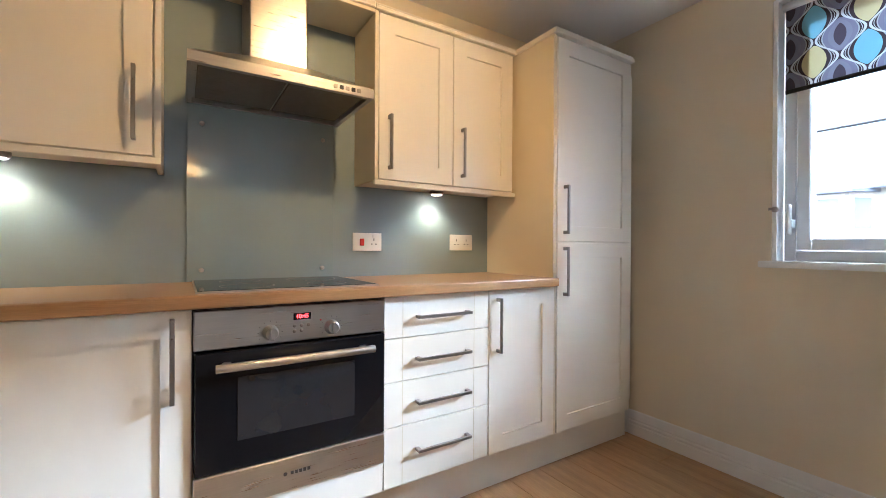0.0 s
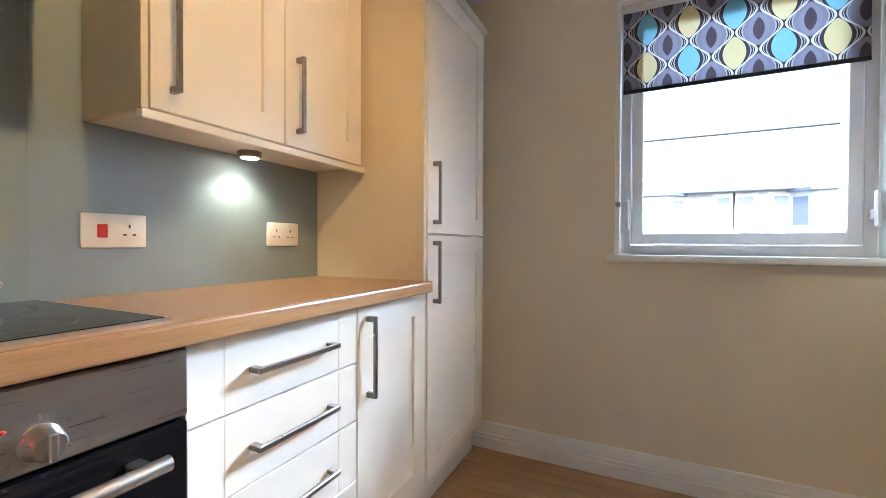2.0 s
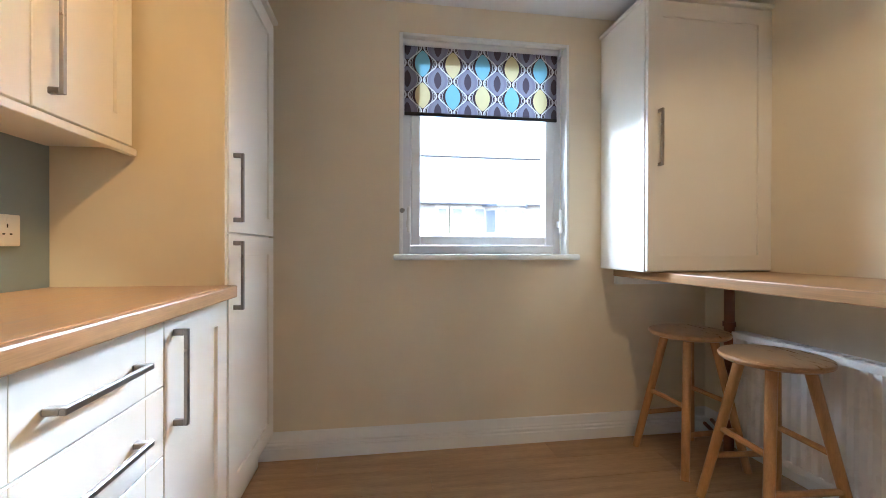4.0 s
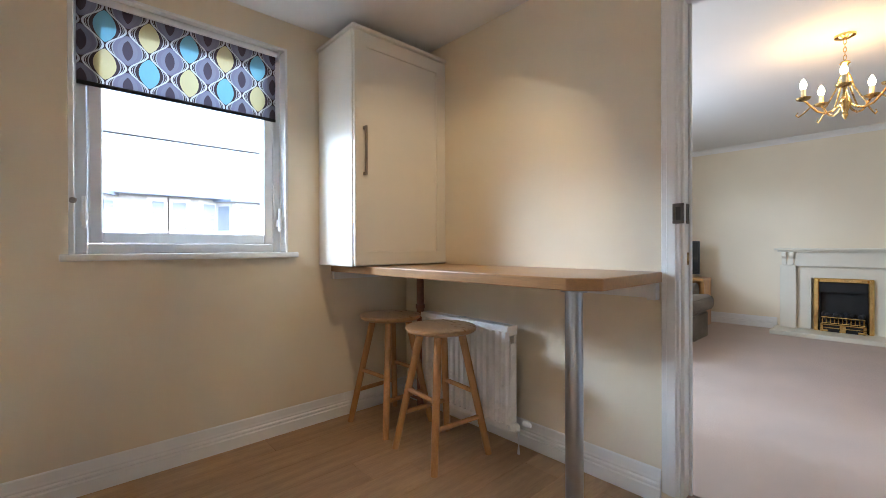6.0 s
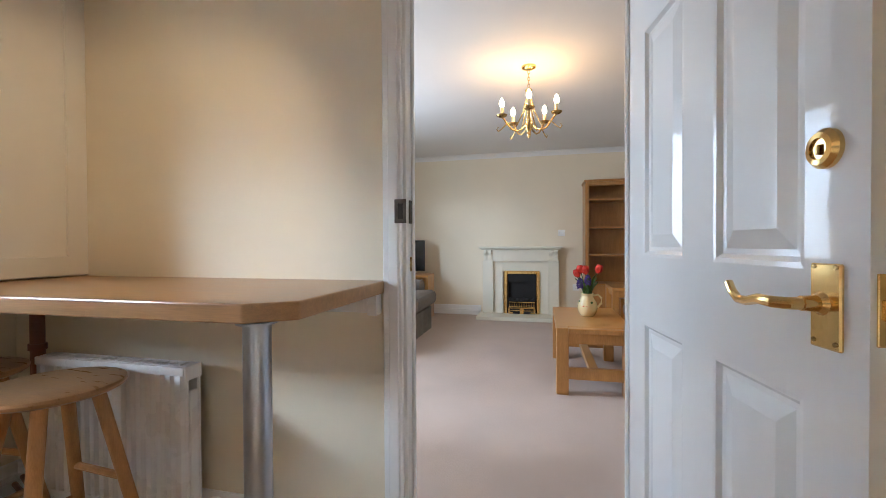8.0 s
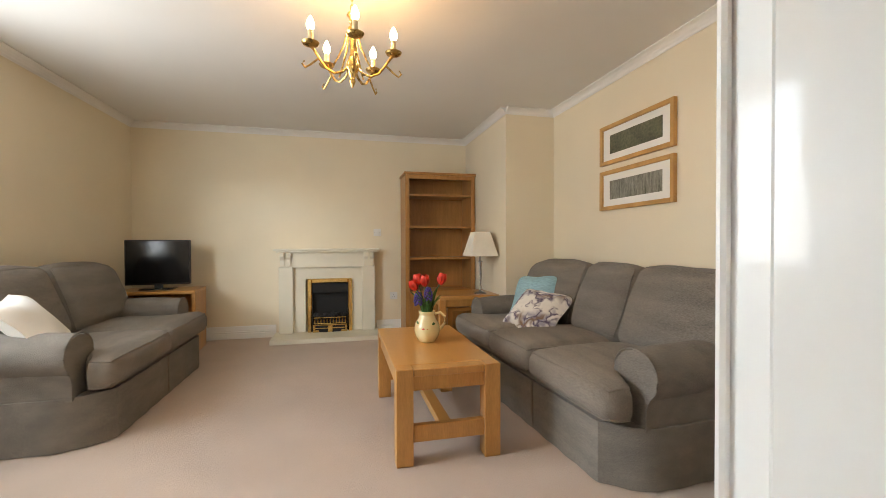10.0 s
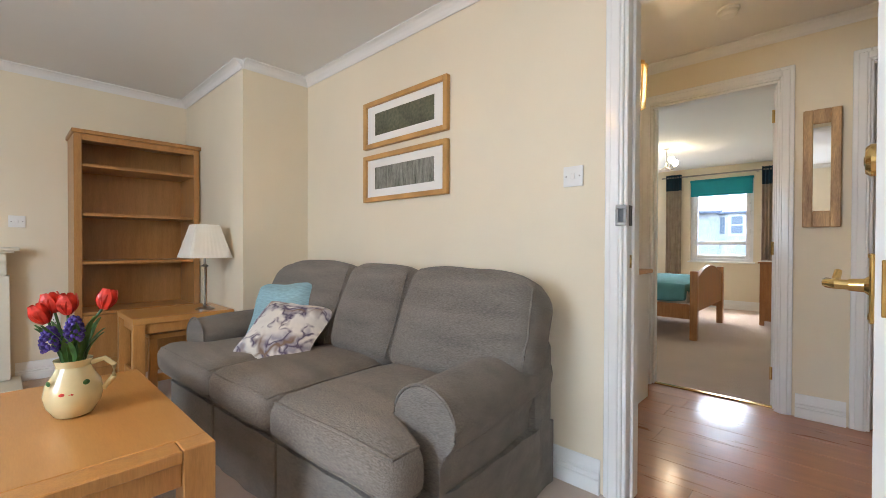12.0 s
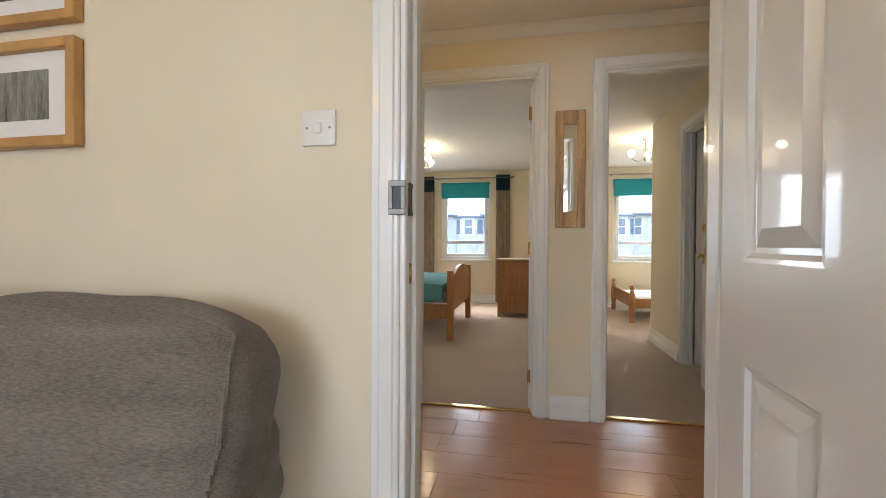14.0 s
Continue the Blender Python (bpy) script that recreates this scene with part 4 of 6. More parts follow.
for i in range(5):
    part("button", box(0.145 + 0.022 * i, front - 0.004, 0.010, 0.159 + 0.022 * i, front + 0.001, 0.024, 0.001), M_DARK if i % 2 else M_CHROME, hd)

# wall units and the bridging shelf over the hood
def wall_unit(x0, x1, splits, label, z0=1.325, z1=2.045):
    u = unit("wall_cabinet", x0, x1, 3.165, 3.411, z0, z1, label, "cabinet")
    part("light_rail", box(-0.002, -0.004, -0.022, x1 - x0 + 0.002, 0.018, -0.001, 0.002), M_CAB, u, smooth=False)
    part("top_moulding", merge(box(-0.004, -0.012, z1 - z0, x1 - x0 + 0.004, 0.24, z1 - z0 + 0.018, 0.003), box(-0.003, -0.006, z1 - z0 + 0.018, x1 - x0 + 0.003, 0.24, z1 - z0 + 0.030, 0.003)), M_CAB, u, smooth=False)
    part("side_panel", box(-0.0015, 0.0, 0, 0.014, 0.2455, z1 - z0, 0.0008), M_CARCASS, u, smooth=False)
    return u


wu = wall_unit(2.000, 2.785, 2, "ivory two-door shaker wall cabinet with a light beneath")
for x0, x1, hx in ((0.016, 0.396, 0.064), (0.398, 0.770, 0.446)):
    d = shaker(wu, x0, x1, 0.004, 0.716)
    bar_handle(d, (hx, 0, 0.165), 0.235)
wl = wall_unit(0.62, 1.246, 1, "ivory shaker wall cabinet with a light beneath")
d = shaker(wl, 0.004, 0.606, 0.004, 0.716)
bar_handle(d, (0.556, 0, 0.165), 0.235)
part("end_panel", box(0.610, 0.0, -0.020, 0.628, 0.2455, 0.72, 0.001), M_CAB, wl, smooth=False)
br = thing("bridging_shelf", (1.252, 3.160, 2.030), "ivory bridging shelf between the wall cabinets", "shelf")
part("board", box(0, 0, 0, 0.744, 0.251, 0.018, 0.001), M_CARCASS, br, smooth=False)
part("front_moulding", box(-0.003, -0.012, 0.015, 0.742, 0.012, 0.045, 0.003), M_CAB, br, smooth=False)
for x in (0.82, 2.41):
    cl = thing("cabinet_light", (x, 3.335, 1.326), "small round lit spotlight under a wall cabinet", "light", "lights under the wall cabinets")
    part("housing", lathe([(0.036, 0), (0.036, -0.012), (0.030, -0.020), (0.028, -0.020)], 24), M_CHROME, cl)
    part("lens", lathe([(0.027, -0.0195), (0.024, -0.022)], 20), M_SPOTLENS, cl)


def socket(at, w, label, switch_red=False, rz=0.0, holes=2, plain=False):
    s = thing("wall_socket" if not plain else "wall_switch", at, label, "socket" if not plain else "switch", rz=rz)
    part("plate", box(-w / 2, -0.009, -0.043, w / 2, 0.0, 0.043, 0.003, 2), M_WHITEPL, s)
    if switch_red:
        part("rocker", box(-0.040, -0.013, -0.018, -0.018, -0.008, 0.016, 0.002), M_RED, s, "red cooker switch")
    xs = [0.032] if switch_red else ([-0.032, 0.032] if holes == 2 else [0.0])
    if not plain:
        for x in xs:
            for dx, dz, a, b in ((0, 0.012, 0.002, 0.005), (-0.011, -0.010, 0.004, 0.002), (0.011, -0.010, 0.004, 0.002)):
                part("pin_hole", box(x + dx - a, -0.0095, dz - b, x + dx + a, -0.006, dz + b, 0), M_DARK, s, smooth=False)
            part("rocker", box(x - 0.008, -0.011, 0.022, x + 0.004, -0.008, 0.035, 0.001), M_WHITEPL, s)
    else:
        part("rocker", box(-0.010, -0.013, -0.014, 0.010, -0.008, 0.014, 0.003), M_WHITEPL, s)
        for x in (-0.030, 0.030):
            part("screw", lathe([(0.0035, 0), (0.003, -0.002)], 8, "y"), M_CHROME, s).location = (x, -0.0085, 0)
    return s


socket((2.064, 3.412, 1.062), 0.146, "white cooker switch plate with red rocker and socket", True)
socket((2.612, 3.412, 1.065), 0.146, "white double socket on the splash wall")

# unseen spotlight bar on the kitchen ceiling
sp = thing("ceiling_spotlight_bar", (1.85, 1.81, CEIL), "satin nickel ceiling bar with two lit spotlights", "ceiling light")
part("bar", box(-0.035, -0.50, -0.03, 0.035, 0.50, 0.0, 0.006), M_CHROME, sp)
for y in (-0.39, 0.39):
    h = part("spot_head", lathe([(0.020, 0), (0.033, -0.03), (0.036, -0.085), (0.030, -0.085), (0.026, -0.05)], 18), M_CHROME, sp)
    h.location = (0.08 if y > 0 else -0.07, y, -0.026)

# boiler cupboard
bc = thing("boiler_cupboard", (3.145, 0.506, 0.906), "ivory shaker boiler cupboard standing on the breakfast bar", "cabinet")
part("body", box(0.021, 0.0, 0.0, 0.412, 0.676, 1.285, 0.0015), M_CAB, bc, smooth=False)
bd = shaker(bc, 0.006, 0.672, 0.004, 1.280, name="door")
bd.matrix_local = Matrix(((0, 1, 0, 0.0), (-1, 0, 0, 0.678), (0, 0, 1, 0), (0, 0, 0, 1)))
bar_handle(bd, (0.062, 0, 0.630), 0.265)
part("top_moulding", box(-0.014, 0.0, 1.285, 0.413, 0.690, 1.303, 0.003), M_CAB, bc, smooth=False)

# breakfast bar
bb = thing("breakfast_bar", (0, 0, 0), "oak-effect breakfast bar on a steel leg, with clipped corner", "breakfast bar")
part("top", prism([(1.832, 0.502), (3.556, 0.502), (3.556, 1.105), (1.925, 1.105), (1.832, 1.035)], 0.862, 0.905, 0.004), M_TOP, bb, smooth=False)
leg = lathe([(0.044, KF), (0.044, KF + 0.006), (0.030, KF + 0.010), (0.030, 0.855), (0.044, 0.857), (0.044, 0.862)], 28)
part("leg", leg, mat("satin_steel_leg", (0.42, 0.44, 0.48), 0.28, 1.0, var=0.0, scale=30, bump=0, rough_var=0.01), bb, "round satin steel leg").location = (1.922, 1.060, 0)
part("wall_batten", box(1.88, 0.516, 0.795, 3.12, 0.538, 0.862, 0.002), M_TRIM, bb, "white painted wall batten")
part("bracket", box(1.845, 0.516, 0.790, 1.880, 0.56, 0.862, 0.002), M_TRIM, bb)
part("side_bracket", box(3.53, 0.60, 0.815, 3.556, 1.10, 0.862, 0.002), M_TRIM, bb)

# radiator, standing off the wall on brackets
rd = thing("radiator", (0, 0.06, 0), "white panel radiator with side valve under the bar", "radiator")
x0, x1, z0, z1 = 2.525, 3.22, 0.065, 0.602
panel = bmesh.new()
n = 16
top, bot = [], []
step = (x1 - x0) / n
for i in range(n):
    xa = x0 + i * step
    for f, dy in ((0.12, 0.0), (0.30, 0.012), (0.70, 0.012), (0.88, 0.0)):
        top.append(panel.verts.new((xa + f * step, 0.592 + dy, z1 - 0.03)))
        bot.append(panel.verts.new((xa + f * step, 0.592 + dy, z0 + 0.03)))
for i in range(len(top) - 1):
    panel.faces.new((bot[i], bot[i + 1], top[i + 1], top[i]))
part("front_plate", box(x0, 0.576, z0, x1, 0.5915, z1, 0.004), M_RAD, rd)
part("top_rail", box(x0, 0.5916, z1 - 0.032, x1, 0.604, z1, 0.005, 2), M_RAD, rd)
part("bottom_rail", box(x0, 0.5916, z0, x1, 0.604, z0 + 0.032, 0.005, 2), M_RAD, rd)
part("front_panel", panel, M_RAD, rd, smooth=False)
part("rear_panel", box(x0, 0.524, z0, x1, 0.540, z1, 0.004), M_RAD, rd)
part("top_grille", boxes([(x0 + 0.01, 0.541, z1 - 0.006, x1 - 0.01, 0.5755, z1 - 0.002)] + [(x0 + 0.04 * i, 0.541, z1 - 0.002, x0 + 0.04 * i + 0.012, 0.5755, z1 + 0.001) for i in range(1, 18)], 0), M_RAD, rd)
part("end_cover", box(x0 - 0.006, 0.526, z1 - 0.05, x0 + 0.003, 0.60, z1 + 0.002, 0.003), M_RAD, rd)
part("end_bar", box(x0 - 0.002, 0.5405, z0 + 0.02, x0 + 0.012, 0.5755, z1 - 0.09, 0.003), M_RAD, rd)
valve = tube([(x0 + 0.01, 0.558, z0 + 0.02), (x0 - 0.03, 0.558, z0 + 0.02), (x0 - 0.035, 0.558, z0 + 0.0), (x0 - 0.035, 0.558, KF)], 0.008, 10)
part("valve_pipe", valve, M_WHITEPL, rd)
part("valve_head", lathe([(0.012, -0.02), (0.021, -0.012), (0.021, 0.016), (0.016, 0.022)], 16, "y"), M_WHITEPL, rd).location = (x0 - 0.035, 0.585, z0 + 0.03)
part("valve_cap", lathe([(0.008, -0.03), (0.014, -0.02), (0.018, 0.0), (0.014, 0.014)], 14, "x"), M_WHITEPL, rd).location = (x0 - 0.075, 0.548, z0 + 0.045)

# brown boxed pipe under the cupboard
pp = thing("heating_pipe", (3.30, 0.60, KF), "brown painted pipe rising in the corner below the bar", "pipe")
part("pipe", lathe([(0.024, 0.0), (0.024, 0.862 - KF)], 16), M_COPPER, pp)
part("pipe_clip", lathe([(0.030, 0.66), (0.030, 0.685)], 16), M_COPPER, pp)
for x, y, z in ((0.04, 0.06, 0.10), (0.09, 0.02, 0.06)):
    part("branch", tube([(0, 0, z), (x, y * 0.2, z), (x + 0.12, -0.04, z)], 0.010, 8), M_COPPER, pp)


# round stools
def stool(at, rz, label):
    s = thing("stool", at, label, "stool", "stools under the breakfast bar", rz)
    H = 0.655
    seat = lathe([(0.10, H - 0.030), (0.172, H - 0.028), (0.182, H - 0.021), (0.185, H - 0.012), (0.182, H - 0.004), (0.170, H), (0.08, H - 0.002)], 44)
    part("seat", seat, M_PINESEAT, s, "round turned wooden seat")
    feet, tops = [], []
    for i in range(4):
        a = math.pi / 4 + i * math.pi / 2
        f = Vector((0.245 * math.cos(a), 0.245 * math.sin(a), 0))
        t = Vector((0.105 * math.cos(a), 0.105 * math.sin(a), H - 0.028))
        feet.append(f)
        tops.append(t)
        part("leg", tube([f, f.lerp(t, 0.35), f.lerp(t, 0.7), t], 0.0185, 12, 0.0205), M_PINE, s)
    for i, h in ((0, 0.33), (1, 0.20), (2, 0.33), (3, 0.20)):
        a = feet[i].lerp(tops[i], h / H)
        b = feet[(i + 1) % 4].lerp(tops[(i + 1) % 4], h / H)
        part("rung", tube([a, b], 0.0125, 10), M_PINE, s)
    return s


stool((3.270, 0.860, KF), 3, "varnished beech round stool nearer the wall")
stool((2.785, 0.885, KF), -5, "varnished beech round stool beside the radiator")


# ---- living room ----
# fire surround
fs = thing("fireplace_surround", (1.595, -4.119, 0.0), "cream painted fire surround with corbelled mantel shelf and hearth", "fireplace")
part("mantel_shelf", merge(box(-0.57, 0, 0.962, 0.57, 0.19, 0.985, 0.006, 2), box(-0.545, 0, 0.944, 0.545, 0.165, 0.963, 0.005)), M_MARBLE, fs, smooth=False)
part("frieze", box(-0.50, 0, 0.775, 0.50, 0.115, 0.945, 0.003), M_MARBLE, fs, smooth=False)
for q in ((-0.39, 0, 0.05, -0.2465, 0.072, 0.776), (0.2465, 0, 0.05, 0.39, 0.072, 0.776), (-0.2464, 0, 0.645, 0.2464, 0.072, 0.776)):
    part("slip_panel", box(*q, 0), M_MARBLE, fs, smooth=False)
for s in (-1, 1):
    part("pilaster", box(min(s * 0.375, s * 0.522), 0, 0.05, max(s * 0.375, s * 0.522), 0.125, 0.785, 0.004), M_MARBLE, fs, smooth=False)
    for dx in (-0.034, 0.034):
        cx = s * 0.449 + dx
        outline = [(0.0, 0.0), (0.02, 0.0), (0.026, 0.03), (0.022, 0.06), (0.03, 0.085), (0.046, 0.10), (0.05, 0.13), (0.042, 0.15), (0.0, 0.15)]
        bm = bmesh.new()
        a = [bm.verts.new((cx - 0.022, 0.11 + y, 0.79 + z)) for y, z in outline]
        b = [bm.verts.new((cx + 0.022, 0.11 + y, 0.79 + z)) for y, z in outline]
        bm.faces.new(a)
        bm.faces.new(b)
        for i in range(len(a)):
            j = (i + 1) % len(a)
            bm.faces.new((a[i], a[j], b[j], b[i]))
        bmesh.ops.recalc_face_normals(bm, faces=bm.faces)
        bmesh.ops.bevel(bm, geom=bm.edges[:], offset=0.004, segments=2, affect="EDGES")
        part("corbel", bm, M_MARBLE, fs)
part("hearth", box(-0.575, 0, 0.0, 0.575, 0.43, 0.048, 0.006, 2), M_MARBLE, fs, smooth=False)

ef = thing("electric_fire", (1.575, -4.045, 0.048), "brass framed inset electric fire with coals and fret", "fire")
W = 0.243
part("brass_frame", boxes([(-W, -0.004, 0.0, -W + 0.045, 0.034, 0.60), (W - 0.045, -0.004, 0.0, W, 0.034, 0.60), (-W + 0.045, -0.004, 0.55, W - 0.045, 0.034, 0.60)], 0.008), M_BRASS, ef)
part("fire_box", boxes([(-W + 0.045, -0.065, 0.0, W - 0.045, -0.055, 0.55), (-W + 0.046, -0.06, 0.0, -W + 0.052, 0.02, 0.55), (W - 0.052, -0.06, 0.0, W - 0.046, 0.02, 0.55), (-W + 0.046, -0.06, 0.44, W - 0.046, 0.012, 0.55)], 0), M_SOOT, ef, smooth=False)
coals = bmesh.new()
for i in range(34):
    c = bmesh.new()
    bmesh.ops.create_icosphere(c, subdivisions=1, radius=random.uniform(0.018, 0.030))
    for v in c.verts:
        v.co *= random.uniform(0.75, 1.2)
    merge(coals, c, Matrix.Translation((random.uniform(-0.17, 0.17), random.uniform(-0.04, 0.03), random.uniform(0.13, 0.20))))
tagged(part("coals", coals, M_COAL, ef, "dark imitation coals", smooth=False), kind="stuff")
for z in (0.10, 0.165):
    part("grate_rail", tube([(-0.175, 0.055, z), (0.175, 0.055, z)], 0.006, 10), M_BRASS, ef)
for i in range(11):
    part("grate_bar", lathe([(0.004, 0), (0.008, 0.03), (0.004, 0.06)], 8), M_BRASS, ef).location = (-0.165 + 0.033 * i, 0.055, 0.102)
fret = [(-0.185, 0.045, 0.075, 0.185, 0.062, 0.088), (-0.185, 0.045, 0.004, -0.12, 0.062, 0.026), (0.12, 0.045, 0.004, 0.185, 0.062, 0.026), (-0.185, 0.045, 0.042, 0.185, 0.060, 0.052), (-0.185, 0.046, 0.026, -0.160, 0.060, 0.076), (0.160, 0.046, 0.026, 0.185, 0.060, 0.076), (-0.025, 0.046, 0.004, 0.025, 0.064, 0.076)]
part("fret", boxes(fret, 0.003), M_BRASS, ef, "pierced brass fret")
part("ash_pan", box(-0.18, -0.05, 0.0, 0.18, 0.044, 0.11, 0.003), M_SOOT, ef)

# bookcase
bkc = thing("bookcase", (-0.045, -4.105, 0.0), "tall empty oak bookcase with cupboard doors below open shelves", "bookcase")
BW, BD, BH = 0.805, 0.385, 1.835
for x in (0.0, BW - 0.045):
    part("side", box(x, 0, 0, x + 0.045, BD, BH - 0.03, 0.003), M_OAKD, bkc, smooth=False)
part("back_panel", box(0.045, 0.004, 0.06, BW - 0.045, 0.012, BH - 0.03, 0), M_OAKD, bkc, smooth=False)
part("top", merge(box(-0.012, -0.0, BH - 0.03, BW + 0.012, BD + 0.012, BH, 0.004), box(0.045, BD - 0.02, BH - 0.075, BW - 0.045, BD - 0.004, BH - 0.03, 0.002)), M_OAKD, bkc, smooth=False)
for z in (0.10, 0.49, 0.862, 1.215, 1.572):
    part("shelf", box(0.045, 0.012, z, BW - 0.045, BD - 0.012, z + 0.022, 0.002), M_OAKD, bkc, smooth=False)
part("plinth", box(0.045, BD - 0.03, 0.0, BW - 0.045, BD - 0.012, 0.10, 0.002), M_OAKD, bkc, smooth=False)

for x0 in (0.048, BW / 2 + 0.0015):
    x1 = x0 + BW / 2 - 0.0495
    cd_ = part("door", box(x0 + 0.05, BD - 0.018, 0.155, x1 - 0.05, BD - 0.010, 0.435, 0), M_OAKD, bkc, "framed oak cupboard door", smooth=False)
    for nm, q in (("stile", (x0, 0.105, x0 + 0.055, 0.487)), ("stile", (x1 - 0.055, 0.105, x1, 0.487)), ("rail", (x0 + 0.055, 0.105, x1 - 0.055, 0.16)), ("rail", (x0 + 0.055, 0.432, x1 - 0.055, 0.487))):
        part(nm, box(q[0], BD - 0.022, q[1], q[2], BD - 0.001, q[3], 0.002), M_OAKD, cd_, smooth=False)

# nest of side tables
nt = thing("nest_of_tables", (-0.045, -3.47, 0.0), "oak nest of side tables beside the sofa", "side table")
part("tabletop", box(0, 0, 0.500, 0.60, 0.51, 0.540, 0.004), M_OAKX, nt, smooth=False)
for x in (0.0, 0.535):
    for y in (0.0, 0.445):
        part("leg", box(x, y, 0, x + 0.065, y + 0.065, 0.5, 0.003), M_OAK, nt, smooth=False)
part("apron", box(0.065, 0.47, 0.435, 0.535, 0.492, 0.5, 0.002), M_OAK, nt, smooth=False)
part("side_apron", box(0.552, 0.065, 0.435, 0.574, 0.445, 0.5, 0.002), M_OAK, nt, smooth=False)
inner_t = part("inner_table", box(0.10, 0.03, 0.385, 0.50, 0.44, 0.415, 0.003), M_OAKX, nt, smooth=False)
for x in (0.10, 0.455):
    part("leg", box(x, 0.395, 0, x + 0.045, 0.44, 0.385, 0.002), M_OAK, inner_t, smooth=False)
part("inner_rail", box(0.145, 0.41, 0.10, 0.455, 0.428, 0.15, 0.002), M_OAK, inner_t, smooth=False)
part("side_rail", box(0.556, 0.065, 0.11, 0.572, 0.445, 0.17, 0.002), M_OAK, nt, smooth=False)

# table lamp
tl = thing("table_lamp", (0.105, -3.10, 0.540), "glass column table lamp with a square tapered ivory shade", "lamp")
part("base", lathe([(0.062, 0), (0.062, 0.008), (0.045, 0.016), (0.016, 0.022), (0.010, 0.03)], 28), M_CHROME, tl)
part("column", lathe([(0.010, 0.03), (0.014, 0.034), (0.014, 0.30), (0.010, 0.31)], 18), M_GLASS, tl, "clear glass column")
part("stem", lathe([(0.004, 0.03), (0.004, 0.36)], 10), M_CHROME, tl)
part("collar", lathe([(0.012, 0.305), (0.024, 0.312), (0.024, 0.318), (0.008, 0.328), (0.008, 0.37)], 18), M_CHROME, tl)
sh = bmesh.new()
seg = 64
lo_r, hi_r = [], []
for i in range(seg):
    a = 2 * math.pi * i / seg
    w = (1 + 0.006 * (i % 2)) * min(1.36, 1 / max(abs(math.cos(a)), abs(math.sin(a))))
    lo_r.append(sh.verts.new((0.146 * w * math.cos(a), 0.146 * w * math.sin(a), 0.375)))
    hi_r.append(sh.verts.new((0.080 * w * math.cos(a), 0.080 * w * math.sin(a), 0.612)))
for i in range(seg):
    j = (i + 1) % seg
    sh.faces.new((lo_r[i], lo_r[j], hi_r[j], hi_r[i]))
inn = [[sh.verts.new(v.co * 0.985 + Vector((0, 0, v.co.z * 0.015))) for v in ring] for ring in (hi_r, lo_r)]
for ra, rb_ in ((hi_r, inn[0]), (inn[0], inn[1]), (inn[1], lo_r)):
    for i in range(seg):
        j = (i + 1) % seg
        sh.faces.new((ra[i], ra[j], rb_[j], rb_[i]))
part("shade", sh, M_SHADE, tl, "square tapered ivory fabric shade", smooth=False)
part("cable", tube([(0.05, 0, 0.005), (-0.02, -0.06, 0.004), (-0.08, -0.14, 0.004), (-0.09, -0.26, 0.004)], 0.003, 6), M_WHITEPL, tl)

# coffee table
ct = thing("coffee_table", (0.955, -1.555, 0.0), "oak coffee table with square legs and a low stretcher", "coffee table")
hw, hl, th = 0.255, 0.495, 0.452
part("tabletop", box(-hw, -hl + 0.0, th - 0.035, hw, hl - 0.082, th, 0.003), M_OAKX, ct, smooth=False)
part("breadboard_end", box(-hw + 0.082, hl - 0.0815, th - 0.035, hw - 0.082, hl, th - 0.0005, 0.003), M_OAK, ct, smooth=False)
for sx in (-1, 1):
    for sy in (-1, 1):
        x0, y0 = sx * hw, sy * hl
        zt = th + 0.0015 if sy > 0 else th - 0.036
        part("leg", box(min(x0, x0 - sx * 0.08), min(y0, y0 - sy * 0.08), 0, max(x0, x0 - sx * 0.08), max(y0, y0 - sy * 0.08), zt, 0.003), M_OAK, ct, smooth=False)
    part("long_apron", box(min(sx * (hw - 0.012), sx * (hw - 0.034)), -hl + 0.08, th - 0.105, max(sx * (hw - 0.012), sx * (hw - 0.034)), hl - 0.08, th - 0.036, 0.002), M_OAKX, ct, smooth=False)
for sy in (-1, 1):
    y = sy * (hl - 0.03)
    part("end_apron", box(-hw + 0.08, y - 0.012, th - 0.105, hw - 0.08, y + 0.012, th - 0.036, 0.002), M_OAK, ct, smooth=False)
    part("end_rail", box(-hw + 0.08, y - 0.016, 0.105, hw - 0.08, y + 0.016, 0.185, 0.002), M_OAK, ct, smooth=False)
part("stretcher", box(-0.03, -hl + 0.05, 0.120, 0.03, hl - 0.05, 0.160, 0.002), M_OAKX, ct, smooth=False)

# jug of tulips
jg = thing("flower_jug", (0.955, -1.60, 0.4525), "cream glazed jug of red tulips and purple hyacinths", "vase")
jg.scale = (1.1, 1.1, 1.1)
part("jug", lathe([(0.040, 0), (0.046, 0.004), (0.064, 0.035), (0.070, 0.065), (0.064, 0.098), (0.046, 0.128), (0.040, 0.145), (0.046, 0.166), (0.041, 0.164), (0.034, 0.145), (0.03, 0.10)], 32), M_VASE, jg)
part("jug_handle", tube([(-0.040, 0.012, 0.150), (-0.070, 0.02, 0.158), (-0.093, 0.026, 0.135), (-0.092, 0.026, 0.100), (-0.066, 0.018, 0.065)], 0.008, 10), M_VASE, jg)
for a, z, c in ((62, 0.075, M_TULIP), (80, 0.072, M_TULIP), (30, 0.11, M_LEAF), (110, 0.105, M_LEAF), (70, 0.068, M_HYAC)):
    bm = bmesh.new()
    bmesh.ops.create_icosphere(bm, subdivisions=2, radius=0.010)
    part("painted_fruit", bm, c, jg).matrix_local = pose(0.0665 * math.cos(radians(a)), 0.0665 * math.sin(radians(a)), z, 0, 0, a) @ Matrix.Diagonal((0.18, 0.9, 0.8, 1))


